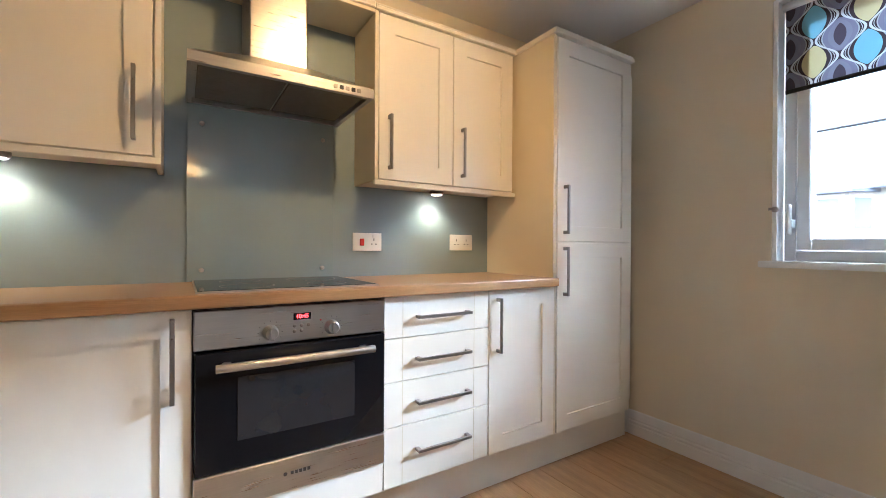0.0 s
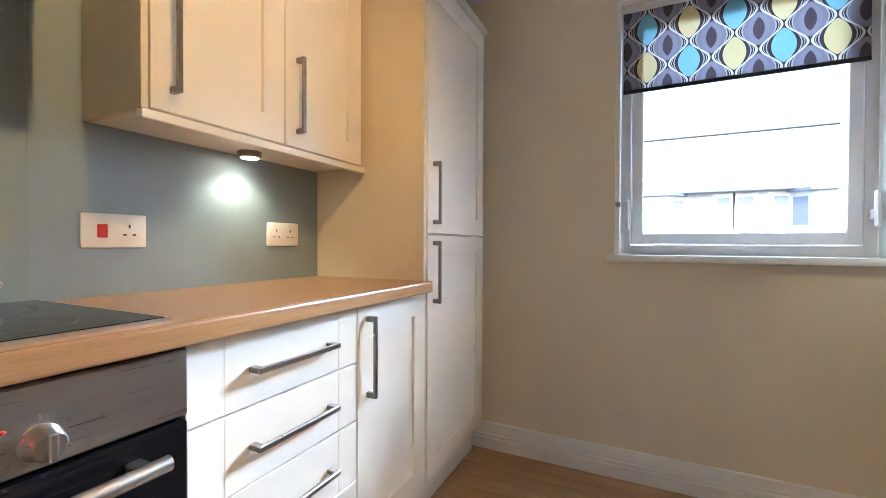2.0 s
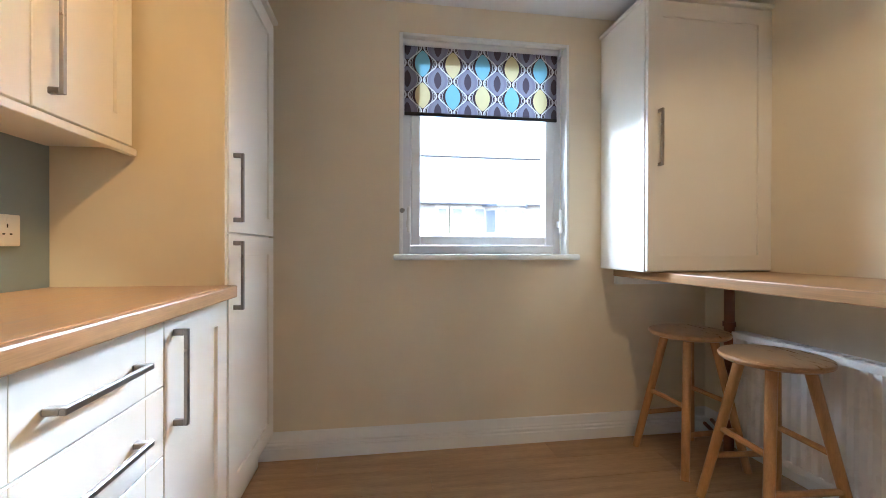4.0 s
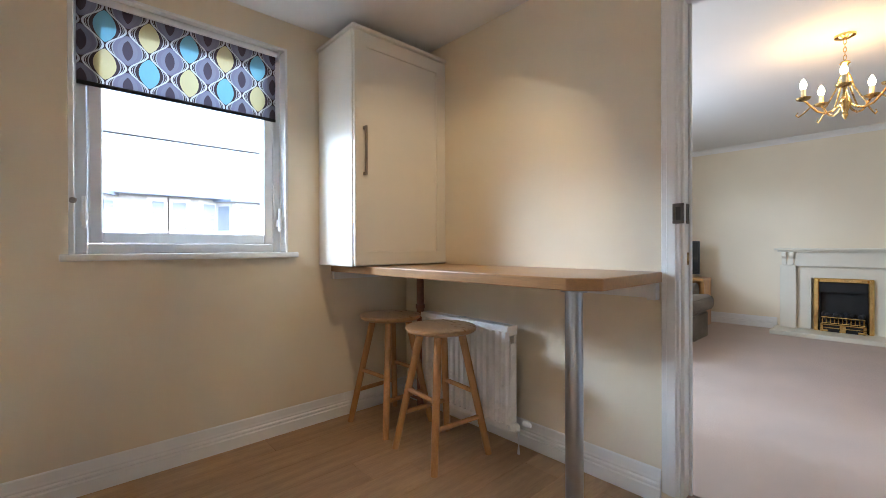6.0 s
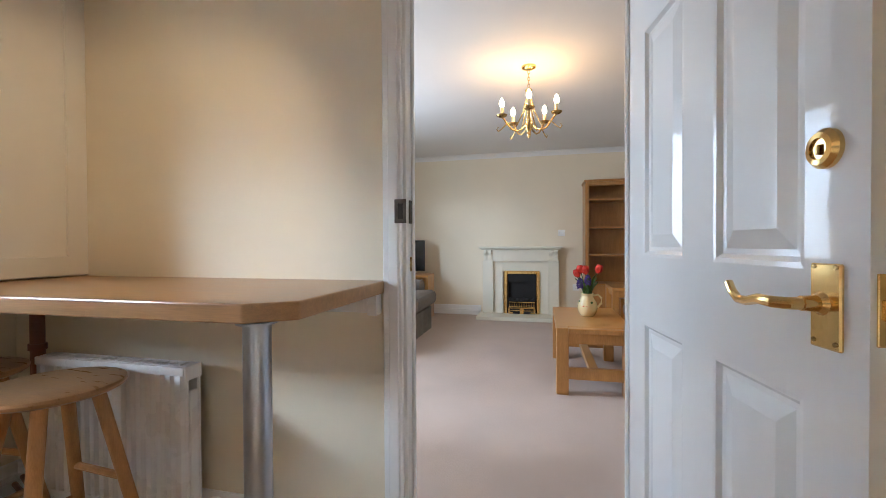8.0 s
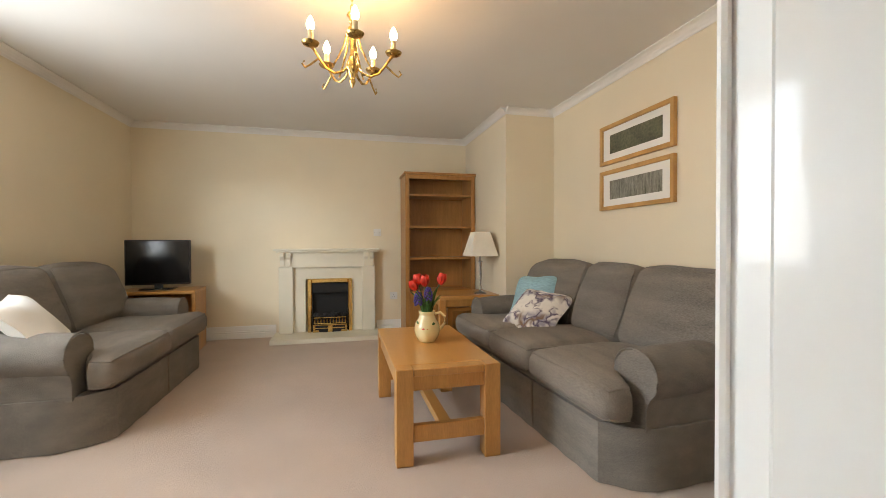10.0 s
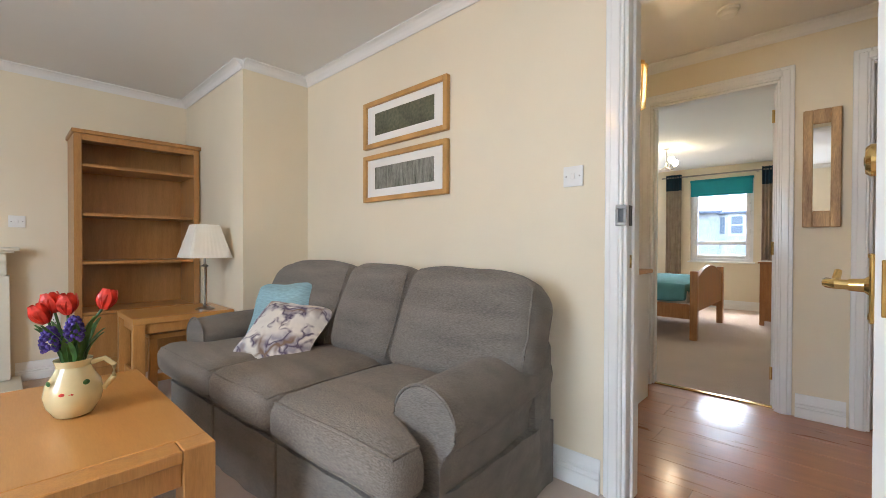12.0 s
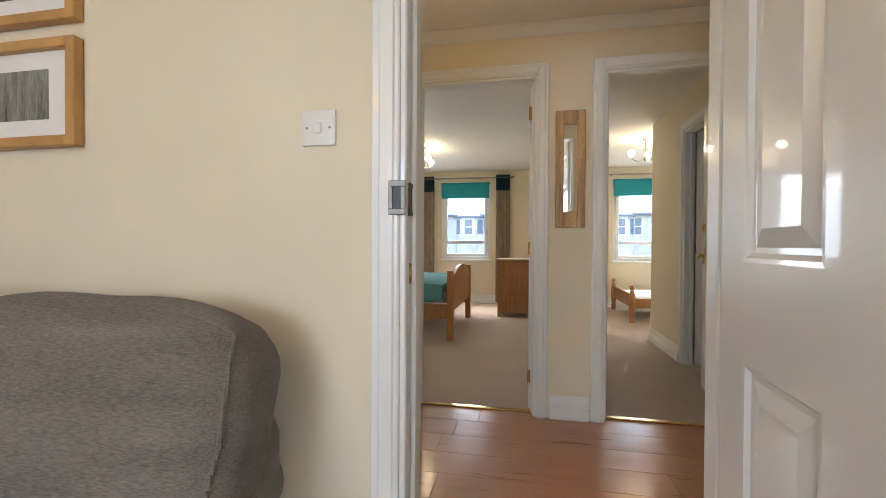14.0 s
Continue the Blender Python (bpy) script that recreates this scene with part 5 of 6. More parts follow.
def tulip(base, head, tilt):
    part("stem", tube([base, base.lerp(head, 0.5) + Vector((0.006, 0, 0.01)), head], 0.0035, 8), M_LEAF, jg)
    fl = bmesh.new()
    for k in range(6):
        p = bmesh.new()
        g = []
        for i in range(6):
            s = i / 5
            w = 0.019 * math.sin(math.pi * (0.12 + 0.80 * s)) + 0.001
            r = 0.022 * math.sin(math.pi * (0.08 + 0.62 * s)) + (0.003 if k % 2 else 0)
            g.append([p.verts.new((r * (1 - 0.18 * abs(q)), q * w, 0.062 * s)) for q in (-1, 0, 1)])
        for a, b in zip(g, g[1:]):
            for i in range(2):
                p.faces.new((a[i], a[i + 1], b[i + 1], b[i]))
        merge(fl, p, pose(0, 0, 0, 0, 0, 60 * k))
    ob = part("tulip_head", fl, M_TULIP, jg, "red tulip flower")
    ob.matrix_local = Matrix.Translation(head - Vector((0, 0, 0.008))) @ pose(0, 0, 0, tilt[0], tilt[1], 0)


top = Vector((0, 0, 0.150))
for h, tl_ in (((0.040, -0.022, 0.312), (5, 12)), ((0.012, 0.004, 0.308), (-8, 2)), ((0.056, -0.020, 0.285), (0, 24)), ((-0.066, 0.040, 0.318), (4, -14))):
    hv = Vector(h)
    tulip(top + hv * 0.08, hv, tl_)
for h in ((0.052, 0.020, 0.232), (0.002, 0.046, 0.258)):
    hy = bmesh.new()
    for i in range(46):
        a, z = i * 2.4, (i / 46) * 0.07
        b = bmesh.new()
        bmesh.ops.create_icosphere(b, subdivisions=1, radius=0.0068)
        r = 0.017 * math.sin(math.pi * (0.25 + 0.7 * i / 46)) + 0.003
        merge(hy, b, pose(r * math.cos(a), r * math.sin(a), z))
    tagged(part("hyacinth", hy, M_HYAC, jg, "purple hyacinth spike"), kind="stuff").location = Vector(h) - Vector((0, 0, 0.03))
    part("stem", tube([top, Vector(h)], 0.004, 8), M_LEAF, jg)
for i in range(13):
    a = i * 2.399 + 0.3
    length, lean = random.uniform(0.13, 0.21), random.uniform(0.25, 0.6)
    lf = bmesh.new()
    g = []
    for k in range(7):
        s = k / 6
        w = 0.017 * math.sin(math.pi * (0.12 + 0.86 * s))
        out = 0.018 + length * lean * s * s
        z = length * s * (1 - 0.22 * s)
        g.append([lf.verts.new((out + 0.006 * abs(q), q * w, z)) for q in (-1, 0, 1)])
    for p, q in zip(g, g[1:]):
        for k in range(2):
            lf.faces.new((p[k], p[k + 1], q[k + 1], q[k]))
    part("leaf", lf, M_LEAF, jg).matrix_local = pose(0, 0, 0.135, 0, 0, math.degrees(a))


# sofas: local x runs to the front, y along the seat
def sofa(at, rz, width, seats, label):
    s = thing("sofa", at, label, "sofa", "grey sofas", rz)
    h = width / 2
    arm_r = 0.112
    part("back_frame", soft_box(0.17, width - 0.08, 0.62, 0.06, 10), M_FABRIC, s).location = (0.095, 0, 0.33)
    part("seat_base", soft_box(0.80, width - 0.36, 0.14, 0.03, 10, wrinkle=0.003), M_SEATFAB, s).location = (0.475, 0, 0.285)
    # gathered skirt, standing just off the floor
    pts = []
    xf, ye = 0.895, h - 0.045
    path = [(0.02, -ye), (0.70, -ye), (0.80, -ye + 0.05), (xf, -ye + 0.14), (xf, ye - 0.14), (0.80, ye - 0.05), (0.70, ye), (0.02, ye)]
    for (xa, ya_), (xb, yb_) in zip(path, path[1:]):
        nseg = max(2, int(math.hypot(xb - xa, yb_ - ya_) / 0.05))
        for k in range(nseg):
            pts.append((xa + (xb - xa) * k / nseg, ya_ + (yb_ - ya_) * k / nseg))
    pts.append(path[-1])
    ring = []
    for i, (x, y) in enumerate(pts):
        f = 0.004 * math.sin(i * 1.7)
        ring.append((x + f, y + f * (1 if y > 0 else -1)))
    part("skirt", prism(ring, 0.004, 0.268), M_FABRIC, s)
    for y in ([-0.28, 0.28] if seats == 3 else [0.0]):
        part("skirt_pleat", box(xf - 0.004, y - 0.006, 0.01, xf + 0.009, y + 0.006, 0.27, 0.003), M_SEATFAB, s)
    # scroll arms
    for sy in (-1, 1):
        y = sy * (h - 0.135)
        arm = bmesh.new()
        outline = [(y + sy * 0.075, 0.24), (y + sy * 0.078, 0.34), (y + sy * 0.092, 0.375)]
        for k in range(15):
            a = radians(-48 + k * 16.5)
            outline.append((y + sy * (0.006 + 0.128 * math.cos(a)), 0.468 + arm_r * math.sin(a)))
        outline += [(y - sy * 0.088, 0.40), (y - sy * 0.085, 0.24)]
        xs = [0.04, 0.10, 0.25, 0.40, 0.58, 0.71, 0.745, 0.755]
        rings = []
        for x in xs:
            sc = 0.955 if x > 0.75 else 0.99 if x > 0.74 else 1.0
            drop = 0.012 * math.sin((x - 0.04) * 4.0)
            tuck = -sy * 0.04 * max(0.0, 1 - x / 0.45)
            rings.append([arm.verts.new((x, y + tuck + (oy - y) * sc, 0.44 + (oz - 0.44) * sc + drop + noise.noise((x * 6, oy * 9, oz * 9)) * 0.006)) for oy, oz in outline])
        for a, b in zip(rings, rings[1:]):
            for i in range(len(a)):
                j = (i + 1) % len(a)
                arm.faces.new((a[i], a[j], b[j], b[i]))
        arm.faces.new(rings[0])
        arm.faces.new(rings[-1])
        ar = part("arm", arm, M_FABRIC, s, "scroll arm")
        pip = [(0.752, y + (oy - y) * 0.985, 0.44 + (oz - 0.44) * 0.985 + 0.007) for oy, oz in outline[2:-1]]
        part("piping", tube(pip, 0.0045, 6), M_FABRIC, ar)
    # seat cushions, the outer ones wrapping in front of the arms
    inner = width - 0.44
    cw = inner / seats
    for i in range(seats):
        y0 = -inner / 2 + i * cw
        y1 = y0 + cw
        ext0 = 0.155 if i == 0 else 0.0
        ext1 = 0.155 if i == seats - 1 else 0.0
        srims = {(2, 1): None, (2, -1): None}
        cu = soft_box(0.76, cw - 0.004, 0.165, 0.062, 12, puff=(0.012, 0.0, 0.026), wrinkle=0.007, seed=i, rims=srims)
        for v in cu.verts:
            f = max(0.0, min(1.0, (v.co.x - 0.19) / 0.05))
            if v.co.y < 0 and ext0:
                v.co.y -= ext0 * f * min(1, -v.co.y / (cw * 0.42))
            if v.co.y > 0 and ext1:
                v.co.y += ext1 * f * min(1, v.co.y / (cw * 0.42))
        lines = [[v.co.copy() for v in vs] for vs in srims.values()]
        cob = part("seat_cushion", cu, M_SEATFAB, s, "brown-grey seat cushion")
        cob.location = (0.555, (y0 + y1) / 2, 0.373)
        for ln_ in lines:
            part("piping", tube(ln_ + ln_[:1], 0.0055, 6), M_SEATFAB, cob)
    # back cushions
    bwid = (width - 0.10) / seats
    for i in range(seats):
        end = i in (0, seats - 1)
        bw_ = (0.78, 0.49, 0.72)[i] if seats == 3 else bwid
        yc = (-0.56, 0.07, 0.66)[i] if seats == 3 else (i - 0.5) * bwid
        brims = {(0, 1): None}
        bc_ = soft_box(0.21, bw_, 0.50, 0.080, 12, puff=(0.04, 0.0, 0.022), wrinkle=0.012, seed=i + 5, rims=brims)
        for v in bc_.verts:
            q = v.co.y / (bw_ / 2)
            v.co.y += 0.05 * v.co.z * (0.0 if not end else max(0.0, q if i == 0 else -q))
            if end:
                outer = -q if i == 0 else q
                if outer > 0 and v.co.z > 0:
                    v.co.z -= 0.06 * outer ** 3
            if v.co.z < 0 and end:
                outer = -q if i == 0 else q
                if outer > 0.3:
                    v.co.z *= 1 - 0.42 * (outer - 0.3) / 0.7
        ln_ = [v.co.copy() for v in brims[(0, 1)]]
        bo = part("back_cushion", bc_, M_FABRIC, s, "plump grey back cushion")
        bo.matrix_local = pose(0.205, yc, 0.650, 0, -21, 0)
        part("piping", tube(ln_ + ln_[:1], 0.0055, 6), M_FABRIC, bo)
    return s


sofa((-0.459, -1.629, 0.0), 3.5, 2.05, 3, "grey chenille three-seat sofa with scroll arms and skirt")
sofa((3.515, -2.40, 0.0), 180, 1.70, 2, "grey chenille two-seat sofa with scroll arms and skirt")


def cushion(at, facing, spin, size, material, label, thick=0.15):
    bm = soft_box(size, size, thick, thick * 0.45, 14)
    for v in bm.verts:
        q, r = abs(v.co.x) / (size / 2), abs(v.co.y) / (size / 2)
        edge = max(q, r)
        v.co.z *= max(0.08, 1 - edge ** 3.0)
        pinch = 1 - 0.08 * (1 - q * r) * edge
        v.co.x *= pinch
        v.co.y *= pinch
        v.co.z += 0.014 * noise.noise(v.co * 6)
    ob = new("cushion", link_mesh("cushion", bm, material, True))
    turn = Vector(facing).to_track_quat("Z", "Y").to_matrix().to_4x4()
    ob.matrix_world = Matrix.Translation(at) @ turn @ pose(0, 0, 0, 0, 0, spin)
    return tagged(ob, label, "cushion")


cushion((0.01, -2.13, 0.605), (0.8, 0.35, 0.45), 4, 0.40, M_TURQ, "turquoise ribbed square cushion leaning on the sofa back")
cushion((0.10, -1.90, 0.540), (0.62, 0.40, 0.85), -8, 0.43, M_FLORAL, "white floral print square cushion on the sofa seat")
cushion((3.02, -1.80, 0.60), (-0.7, -0.2, 0.6), 6, 0.42, M_MOUNT, "pale square cushion on the smaller sofa")

# television on a low oak cabinet
tvs = thing("television_stand", (3.13, -3.70, 0.0), "low oak television cabinet in the corner", "cabinet", rz=4)
part("top", box(-0.33, -0.22, 0.575, 0.33, 0.22, 0.605, 0.004), M_OAKX, tvs, smooth=False)
for x in (-0.33, 0.30):
    part("side", box(x, -0.21, 0.0, x + 0.03, 0.21, 0.575, 0.002), M_OAK, tvs, smooth=False)
part("back", box(-0.30, -0.21, 0.03, 0.30, -0.19, 0.575, 0.001), M_OAK, tvs, smooth=False)
for z in (0.06, 0.30):
    part("shelf", box(-0.30, -0.19, z, 0.30, 0.20, z + 0.025, 0.001), M_OAKX, tvs, smooth=False)
tv = thing("television", (3.16, -3.70, 0.605), "black flat-screen television on a pedestal, switched off", "television", rz=6)
part("casing", box(-0.27, -0.035, 0.045, 0.27, 0.012, 0.475, 0.006, 2), M_DARK, tv)
part("screen", box(-0.258, 0.0115, 0.062, 0.258, 0.0135, 0.463, 0.0005), M_TVBLACK, tv)
part("neck", box(-0.035, -0.02, 0.012, 0.035, 0.004, 0.06, 0.004), M_DARK, tv)
part("foot", box(-0.14, -0.09, 0.0, 0.14, 0.09, 0.012, 0.005, 2), M_TVBLACK, tv)


# pictures
def picture(zc, hgt, art, label):
    p = thing("framed_picture", (-0.549, -1.672, zc), label, "picture", "pair of pictures above the sofa")
    w, h_ = 0.748 / 2, hgt / 2
    f = 0.030
    for nm, r in (("frame_side", (0, -w, -h_, 0.030, -w + f, h_)), ("frame_side", (0, w - f, -h_, 0.030, w, h_)), ("frame_rail", (0, -w + f, -h_, 0.030, w - f, -h_ + f)), ("frame_rail", (0, -w + f, h_ - f, 0.030, w - f, h_))):
        part(nm, box(*r, 0.003), M_PICTWOOD, p, smooth=False)
    part("mount", box(0.002, -w + f, -h_ + f, 0.012, w - f, h_ - f, 0), M_MOUNT, p, smooth=False)
    part("print", box(0.008, -w + 0.108, -h_ + 0.080, 0.0135, w - 0.108, h_ - 0.080, 0), art, p, smooth=False)
    return p


picture(1.783, 0.300, M_PRINT1, "oak framed dark landscape print with white mount")
picture(1.438, 0.300, M_PRINT2, "oak framed birch wood print with white mount")

socket((-0.550, -0.588, 1.305), 0.088, "white single light switch plate", rz=90, plain=True)
socket((1.035, -4.120, 1.172), 0.088, "white blank wall plate above the fireplace", rz=180, plain=True)
socket((0.845, -4.120, 0.42), 0.088, "white single socket beside the bookcase", rz=180, holes=1)

# chandelier
ch = thing("chandelier", (1.395, -1.228, CEIL), "brass five-arm chandelier with lit candle bulbs", "chandelier")
part("ceiling_rose", lathe([(0.052, 0), (0.050, -0.012), (0.030, -0.022), (0.008, -0.028)], 24), M_BRASS, ch)
for k in range(5):
    bm = bmesh.new()
    pts = [(0.008 * math.cos(t), 0, 0.016 * math.sin(t)) for t in (2 * math.pi * i / 10 for i in range(11))]
    part("chain_link", tube(pts, 0.0022, 6), M_BRASS, ch).matrix_local = pose(0, 0, -0.042 - 0.024 * k, 0, 0, 90 * (k % 2))
part("stem", lathe([(0.006, -0.155), (0.022, -0.165), (0.026, -0.175), (0.012, -0.190), (0.016, -0.205), (0.009, -0.22), (0.011, -0.36), (0.020, -0.385), (0.032, -0.41), (0.034, -0.43), (0.020, -0.455), (0.012, -0.475), (0.016, -0.49), (0.010, -0.505), (0.003, -0.520)], 24), M_BRASS, ch)
for k in range(5):
    a = 72 * k + 20
    arm = [(0.02, 0, -0.42), (0.05, 0, -0.455), (0.09, 0, -0.470), (0.13, 0, -0.455), (0.16, 0, -0.42), (0.185, 0, -0.385), (0.200, 0, -0.372)]
    ab = part("arm", tube(arm, 0.006, 8), M_OLDBRASS, ch)
    ab.matrix_local = pose(0, 0, 0, 0, 0, a)
    part("scroll", tube([(0.165, 0, -0.42), (0.20, 0, -0.455), (0.225, 0, -0.475), (0.238, 0, -0.46), (0.228, 0, -0.445)], 0.0045, 8), M_OLDBRASS, ab)
    part("upper_scroll", tube([(0.012, 0, -0.23), (0.028, 0, -0.27), (0.042, 0, -0.33), (0.075, 0, -0.40), (0.10, 0, -0.445)], 0.0045, 8), M_OLDBRASS, ab)
    part("drip_pan", lathe([(0.006, -0.378), (0.034, -0.366), (0.040, -0.356), (0.036, -0.356), (0.012, -0.366)], 20), M_OLDBRASS, ab).location = (0.200, 0, 0)
    part("candle_sleeve", lathe([(0.0125, -0.364), (0.0125, -0.300)], 14), M_CANDLE, ab).location = (0.200, 0, 0)
    part("bulb", lathe([(0.010, -0.300), (0.017, -0.285), (0.018, -0.270), (0.011, -0.250), (0.003, -0.235)], 14), M_BULB, ab).location = (0.200, 0, 0)
lamp("chandelier_light", "POINT", (1.395, -1.228, 2.055), 0.85, (1.0, 0.47, 0.12), 0.09)

# ---- hall ----
hm = thing("wall_mirror", (-2.119, 0.166, 1.46), "narrow mirror in a striped driftwood frame", "mirror")
for nm, r in (("frame_side", (0, -0.083, -0.338, 0.026, -0.038, 0.338)), ("frame_side", (0, 0.038, -0.338, 0.026, 0.083, 0.338)), ("frame_rail", (0, -0.038, -0.338, 0.0255, 0.038, -0.245)), ("frame_rail", (0, -0.038, 0.255, 0.0255, 0.038, 0.338))):
    part(nm, box(*r, 0.004), M_DRIFT, hm, smooth=False)
part("glass", box(0.004, -0.038, -0.245, 0.018, 0.038, 0.255, 0), M_MIRROR, hm, smooth=False)

LX, LY = -1.143, -0.553
DROP = 0.09
ln = thing("hall_lantern", (LX, LY, CEIL), "brass hall lantern with clear glass sides, lit", "lantern")
part("ceiling_rose", lathe([(0.045, 0), (0.045, -0.008), (0.025, -0.018), (0.006, -0.022)], 20), M_BRASS, ln)
part("hanging_rod", lathe([(0.004, -0.02), (0.004, -0.25 - DROP)], 8), M_BRASS, ln)
part("cap", lathe([(0.004, -0.235), (0.028, -0.250), (0.028, -0.256), (0.004, -0.260)], 12), M_BRASS, ln)
for k in range(6):
    a0, a1 = radians(60 * k), radians(60 * k + 60)
    p0, p1 = Vector((math.cos(a0), math.sin(a0), 0)), Vector((math.cos(a1), math.sin(a1), 0))
    part("glazing_bar", tube([p0 * 0.070 + Vector((0, 0, -0.282)), p0 * 0.060 + Vector((0, 0, -0.495))], 0.004, 6), M_BRASS, ln)
    part("spoke", tube([p0 * 0.015 + Vector((0, 0, -0.252)), p0 * 0.071 + Vector((0, 0, -0.280))], 0.0115, 6), M_BRASS, ln)
    part("upper_rim", tube([p0 * 0.070 + Vector((0, 0, -0.282)), p1 * 0.070 + Vector((0, 0, -0.282))], 0.0075, 6), M_BRASS, ln)
    part("rim", tube([p0 * 0.060 + Vector((0, 0, -0.495)), p1 * 0.060 + Vector((0, 0, -0.495))], 0.004, 6), M_BRASS, ln)
    g = bmesh.new()
    q = [p0 * 0.069 + Vector((0, 0, -0.284)), p1 * 0.069 + Vector((0, 0, -0.284)), p1 * 0.059 + Vector((0, 0, -0.493)), p0 * 0.059 + Vector((0, 0, -0.493))]
    nrm = (p0 + p1).normalized() * 0.003
    va, vb = [g.verts.new(v) for v in q], [g.verts.new(v - nrm) for v in q]
    g.faces.new(va)
    g.faces.new(vb)
    for i in range(4):
        g.faces.new((va[i], va[(i + 1) % 4], vb[(i + 1) % 4], vb[i]))
    gl = part("pane", g, M_LANTGL, ln, smooth=False)
    gl.visible_shadow = False
part("bulb", lathe([(0.008, -0.402), (0.017, -0.415), (0.020, -0.435), (0.013, -0.46), (0.004, -0.47)], 14), M_BULB, ln)
for piece in ln.children:
    if not piece.name.startswith(("ceiling_rose", "hanging_rod")):
        piece.location.z -= DROP
lamp("hall_lantern_light", "POINT", (LX, LY, CEIL - DROP - 0.345), 0.18, WARM, 0.006)

sd = thing("smoke_detector", (-1.62, -0.215, CEIL), "round white smoke detector on the hall ceiling", "smoke detector")
part("base", lathe([(0.055, 0), (0.055, -0.012), (0.052, -0.014)], 28), M_WHITEPL, sd)
part("cover", lathe([(0.048, -0.0135), (0.046, -0.03), (0.034, -0.04), (0.01, -0.042)], 28), M_WHITEPL, sd)

hc = thing("hall_radiator_shelf", (-1.55, -0.829, 0.0), "slim white hall cabinet with an oak top", "cabinet")
part("body", box(-0.30, 0.0, 0.0, 0.30, 0.15, 0.83, 0.003), M_TRIM, hc, smooth=False)
part("top", box(-0.32, 0.0, 0.83, 0.32, 0.17, 0.856, 0.004), M_OAKX, hc, smooth=False)

# ---- bedrooms ----
bed = thing("double_bed", (-4.66, -0.86, 0.0), "pine double bed with a turquoise bedspread", "bed")
for x, hgt in ((-0.70, 0.74), (0.70, 0.74)):
    part("foot_post", box(x - 0.04, -0.035, 0, x + 0.04, 0.035, hgt, 0.006, 2), M_BEDPINE, bed)
fb = bmesh.new()
outl = [(-0.66, 0.30), (0.66, 0.30), (0.66, 0.66)] + [(0.66 - 1.32 * i / 12, 0.66 + 0.12 * math.sin(math.pi * i / 12)) for i in range(1, 12)] + [(-0.66, 0.66)]
a = [fb.verts.new((x, -0.018, z)) for x, z in outl]
b = [fb.verts.new((x, 0.018, z)) for x, z in outl]
fb.faces.new(a)
fb.faces.new(b)
for i in range(len(a)):
    j = (i + 1) % len(a)
    fb.faces.new((a[i], a[j], b[j], b[i]))
part("footboard", fb, M_BEDPINE, bed, smooth=False)
for x in (-0.70, 0.70):
    part("side_rail", box(x - 0.016, -1.95, 0.22, x + 0.016, -0.036, 0.38, 0.003), M_BEDPINE, bed, smooth=False)
part("mattress", soft_box(1.34, 1.88, 0.20, 0.06, 8), M_MOUNT, bed).location = (0, -1.0, 0.46)
part("bedspread", soft_box(1.44, 1.84, 0.24, 0.07, 12, puff=(0, 0, 0.02), wrinkle=0.01), M_BEDSPREAD, bed, "turquoise bedspread").location = (0, -0.99, 0.50)
part("headboard", box(-0.72, -2.0, 0, 0.72, -1.955, 1.0, 0.01), M_BEDPINE, bed, smooth=False)

cd = thing("chest_of_drawers", (-5.50, -0.46, 0.0), "pine chest of drawers with a white cloth on top", "chest of drawers")
part("body", box(-0.42, 0.0, 0.06, 0.0, 0.46, 0.79, 0.004), M_BEDPINE, cd, smooth=False)
part("top", box(-0.44, -0.02, 0.79, 0.02, 0.46, 0.812, 0.004), M_BEDPINE, cd, smooth=False)
part("runner", box(-0.40, -0.022, 0.812, 0.0, 0.45, 0.818, 0.002), M_MOUNT, cd, smooth=False)
for y in (0.0, 0.40):
    part("foot", box(-0.06, y, 0, 0.0, y + 0.05, 0.06, 0.003), M_BEDPINE, cd, smooth=False)
for z in (0.10, 0.33, 0.56):
    part("side_panel", box(-0.002, 0.05, z, 0.006, 0.41, z + 0.20, 0.003), M_BEDPINE, cd, smooth=False)

sbd = thing("single_bed", (-6.0, 1.30, 0.0), "pine single bedstead with turned foot posts", "bed")
for x in (-0.57, 0.57):
    part("foot_post", lathe([(0.030, 0), (0.036, 0.06), (0.030, 0.12), (0.040, 0.18), (0.040, 0.36), (0.026, 0.40), (0.030, 0.42), (0.018, 0.43), (0.036, 0.465), (0.030, 0.495), (0.01, 0.505)], 16), M_BEDPINE, sbd).location = (x, 0, 0)
part("foot_panel", box(-0.54, -0.014, 0.20, 0.54, 0.014, 0.38, 0.004), M_BEDPINE, sbd, smooth=False)
for x in (-0.57, 0.57):
    part("side_rail", box(x - 0.014, 0.03, 0.20, x + 0.014, 1.9, 0.32, 0.003), M_BEDPINE, sbd, smooth=False)
part("mattress", soft_box(1.06, 1.84, 0.16, 0.05, 8), M_MOUNT, sbd).location = (0, 1.0, 0.26)
bst = thing("bedside_table", (-6.45, -2.45, 0.0), "small dark wooden bedside table", "table")
part("top", box(-0.25, -0.2, 0.73, 0.25, 0.2, 0.76, 0.004), mat("dark_mahogany", (0.09, 0.03, 0.02), 0.3, var=0.1), bst, smooth=False)
for x in (-0.22, 0.18):
    for y in (-0.18, 0.14):
        part("leg", box(x, y, 0, x + 0.04, y + 0.04, 0.73, 0.003), M_BEDPINE, bst, smooth=False)


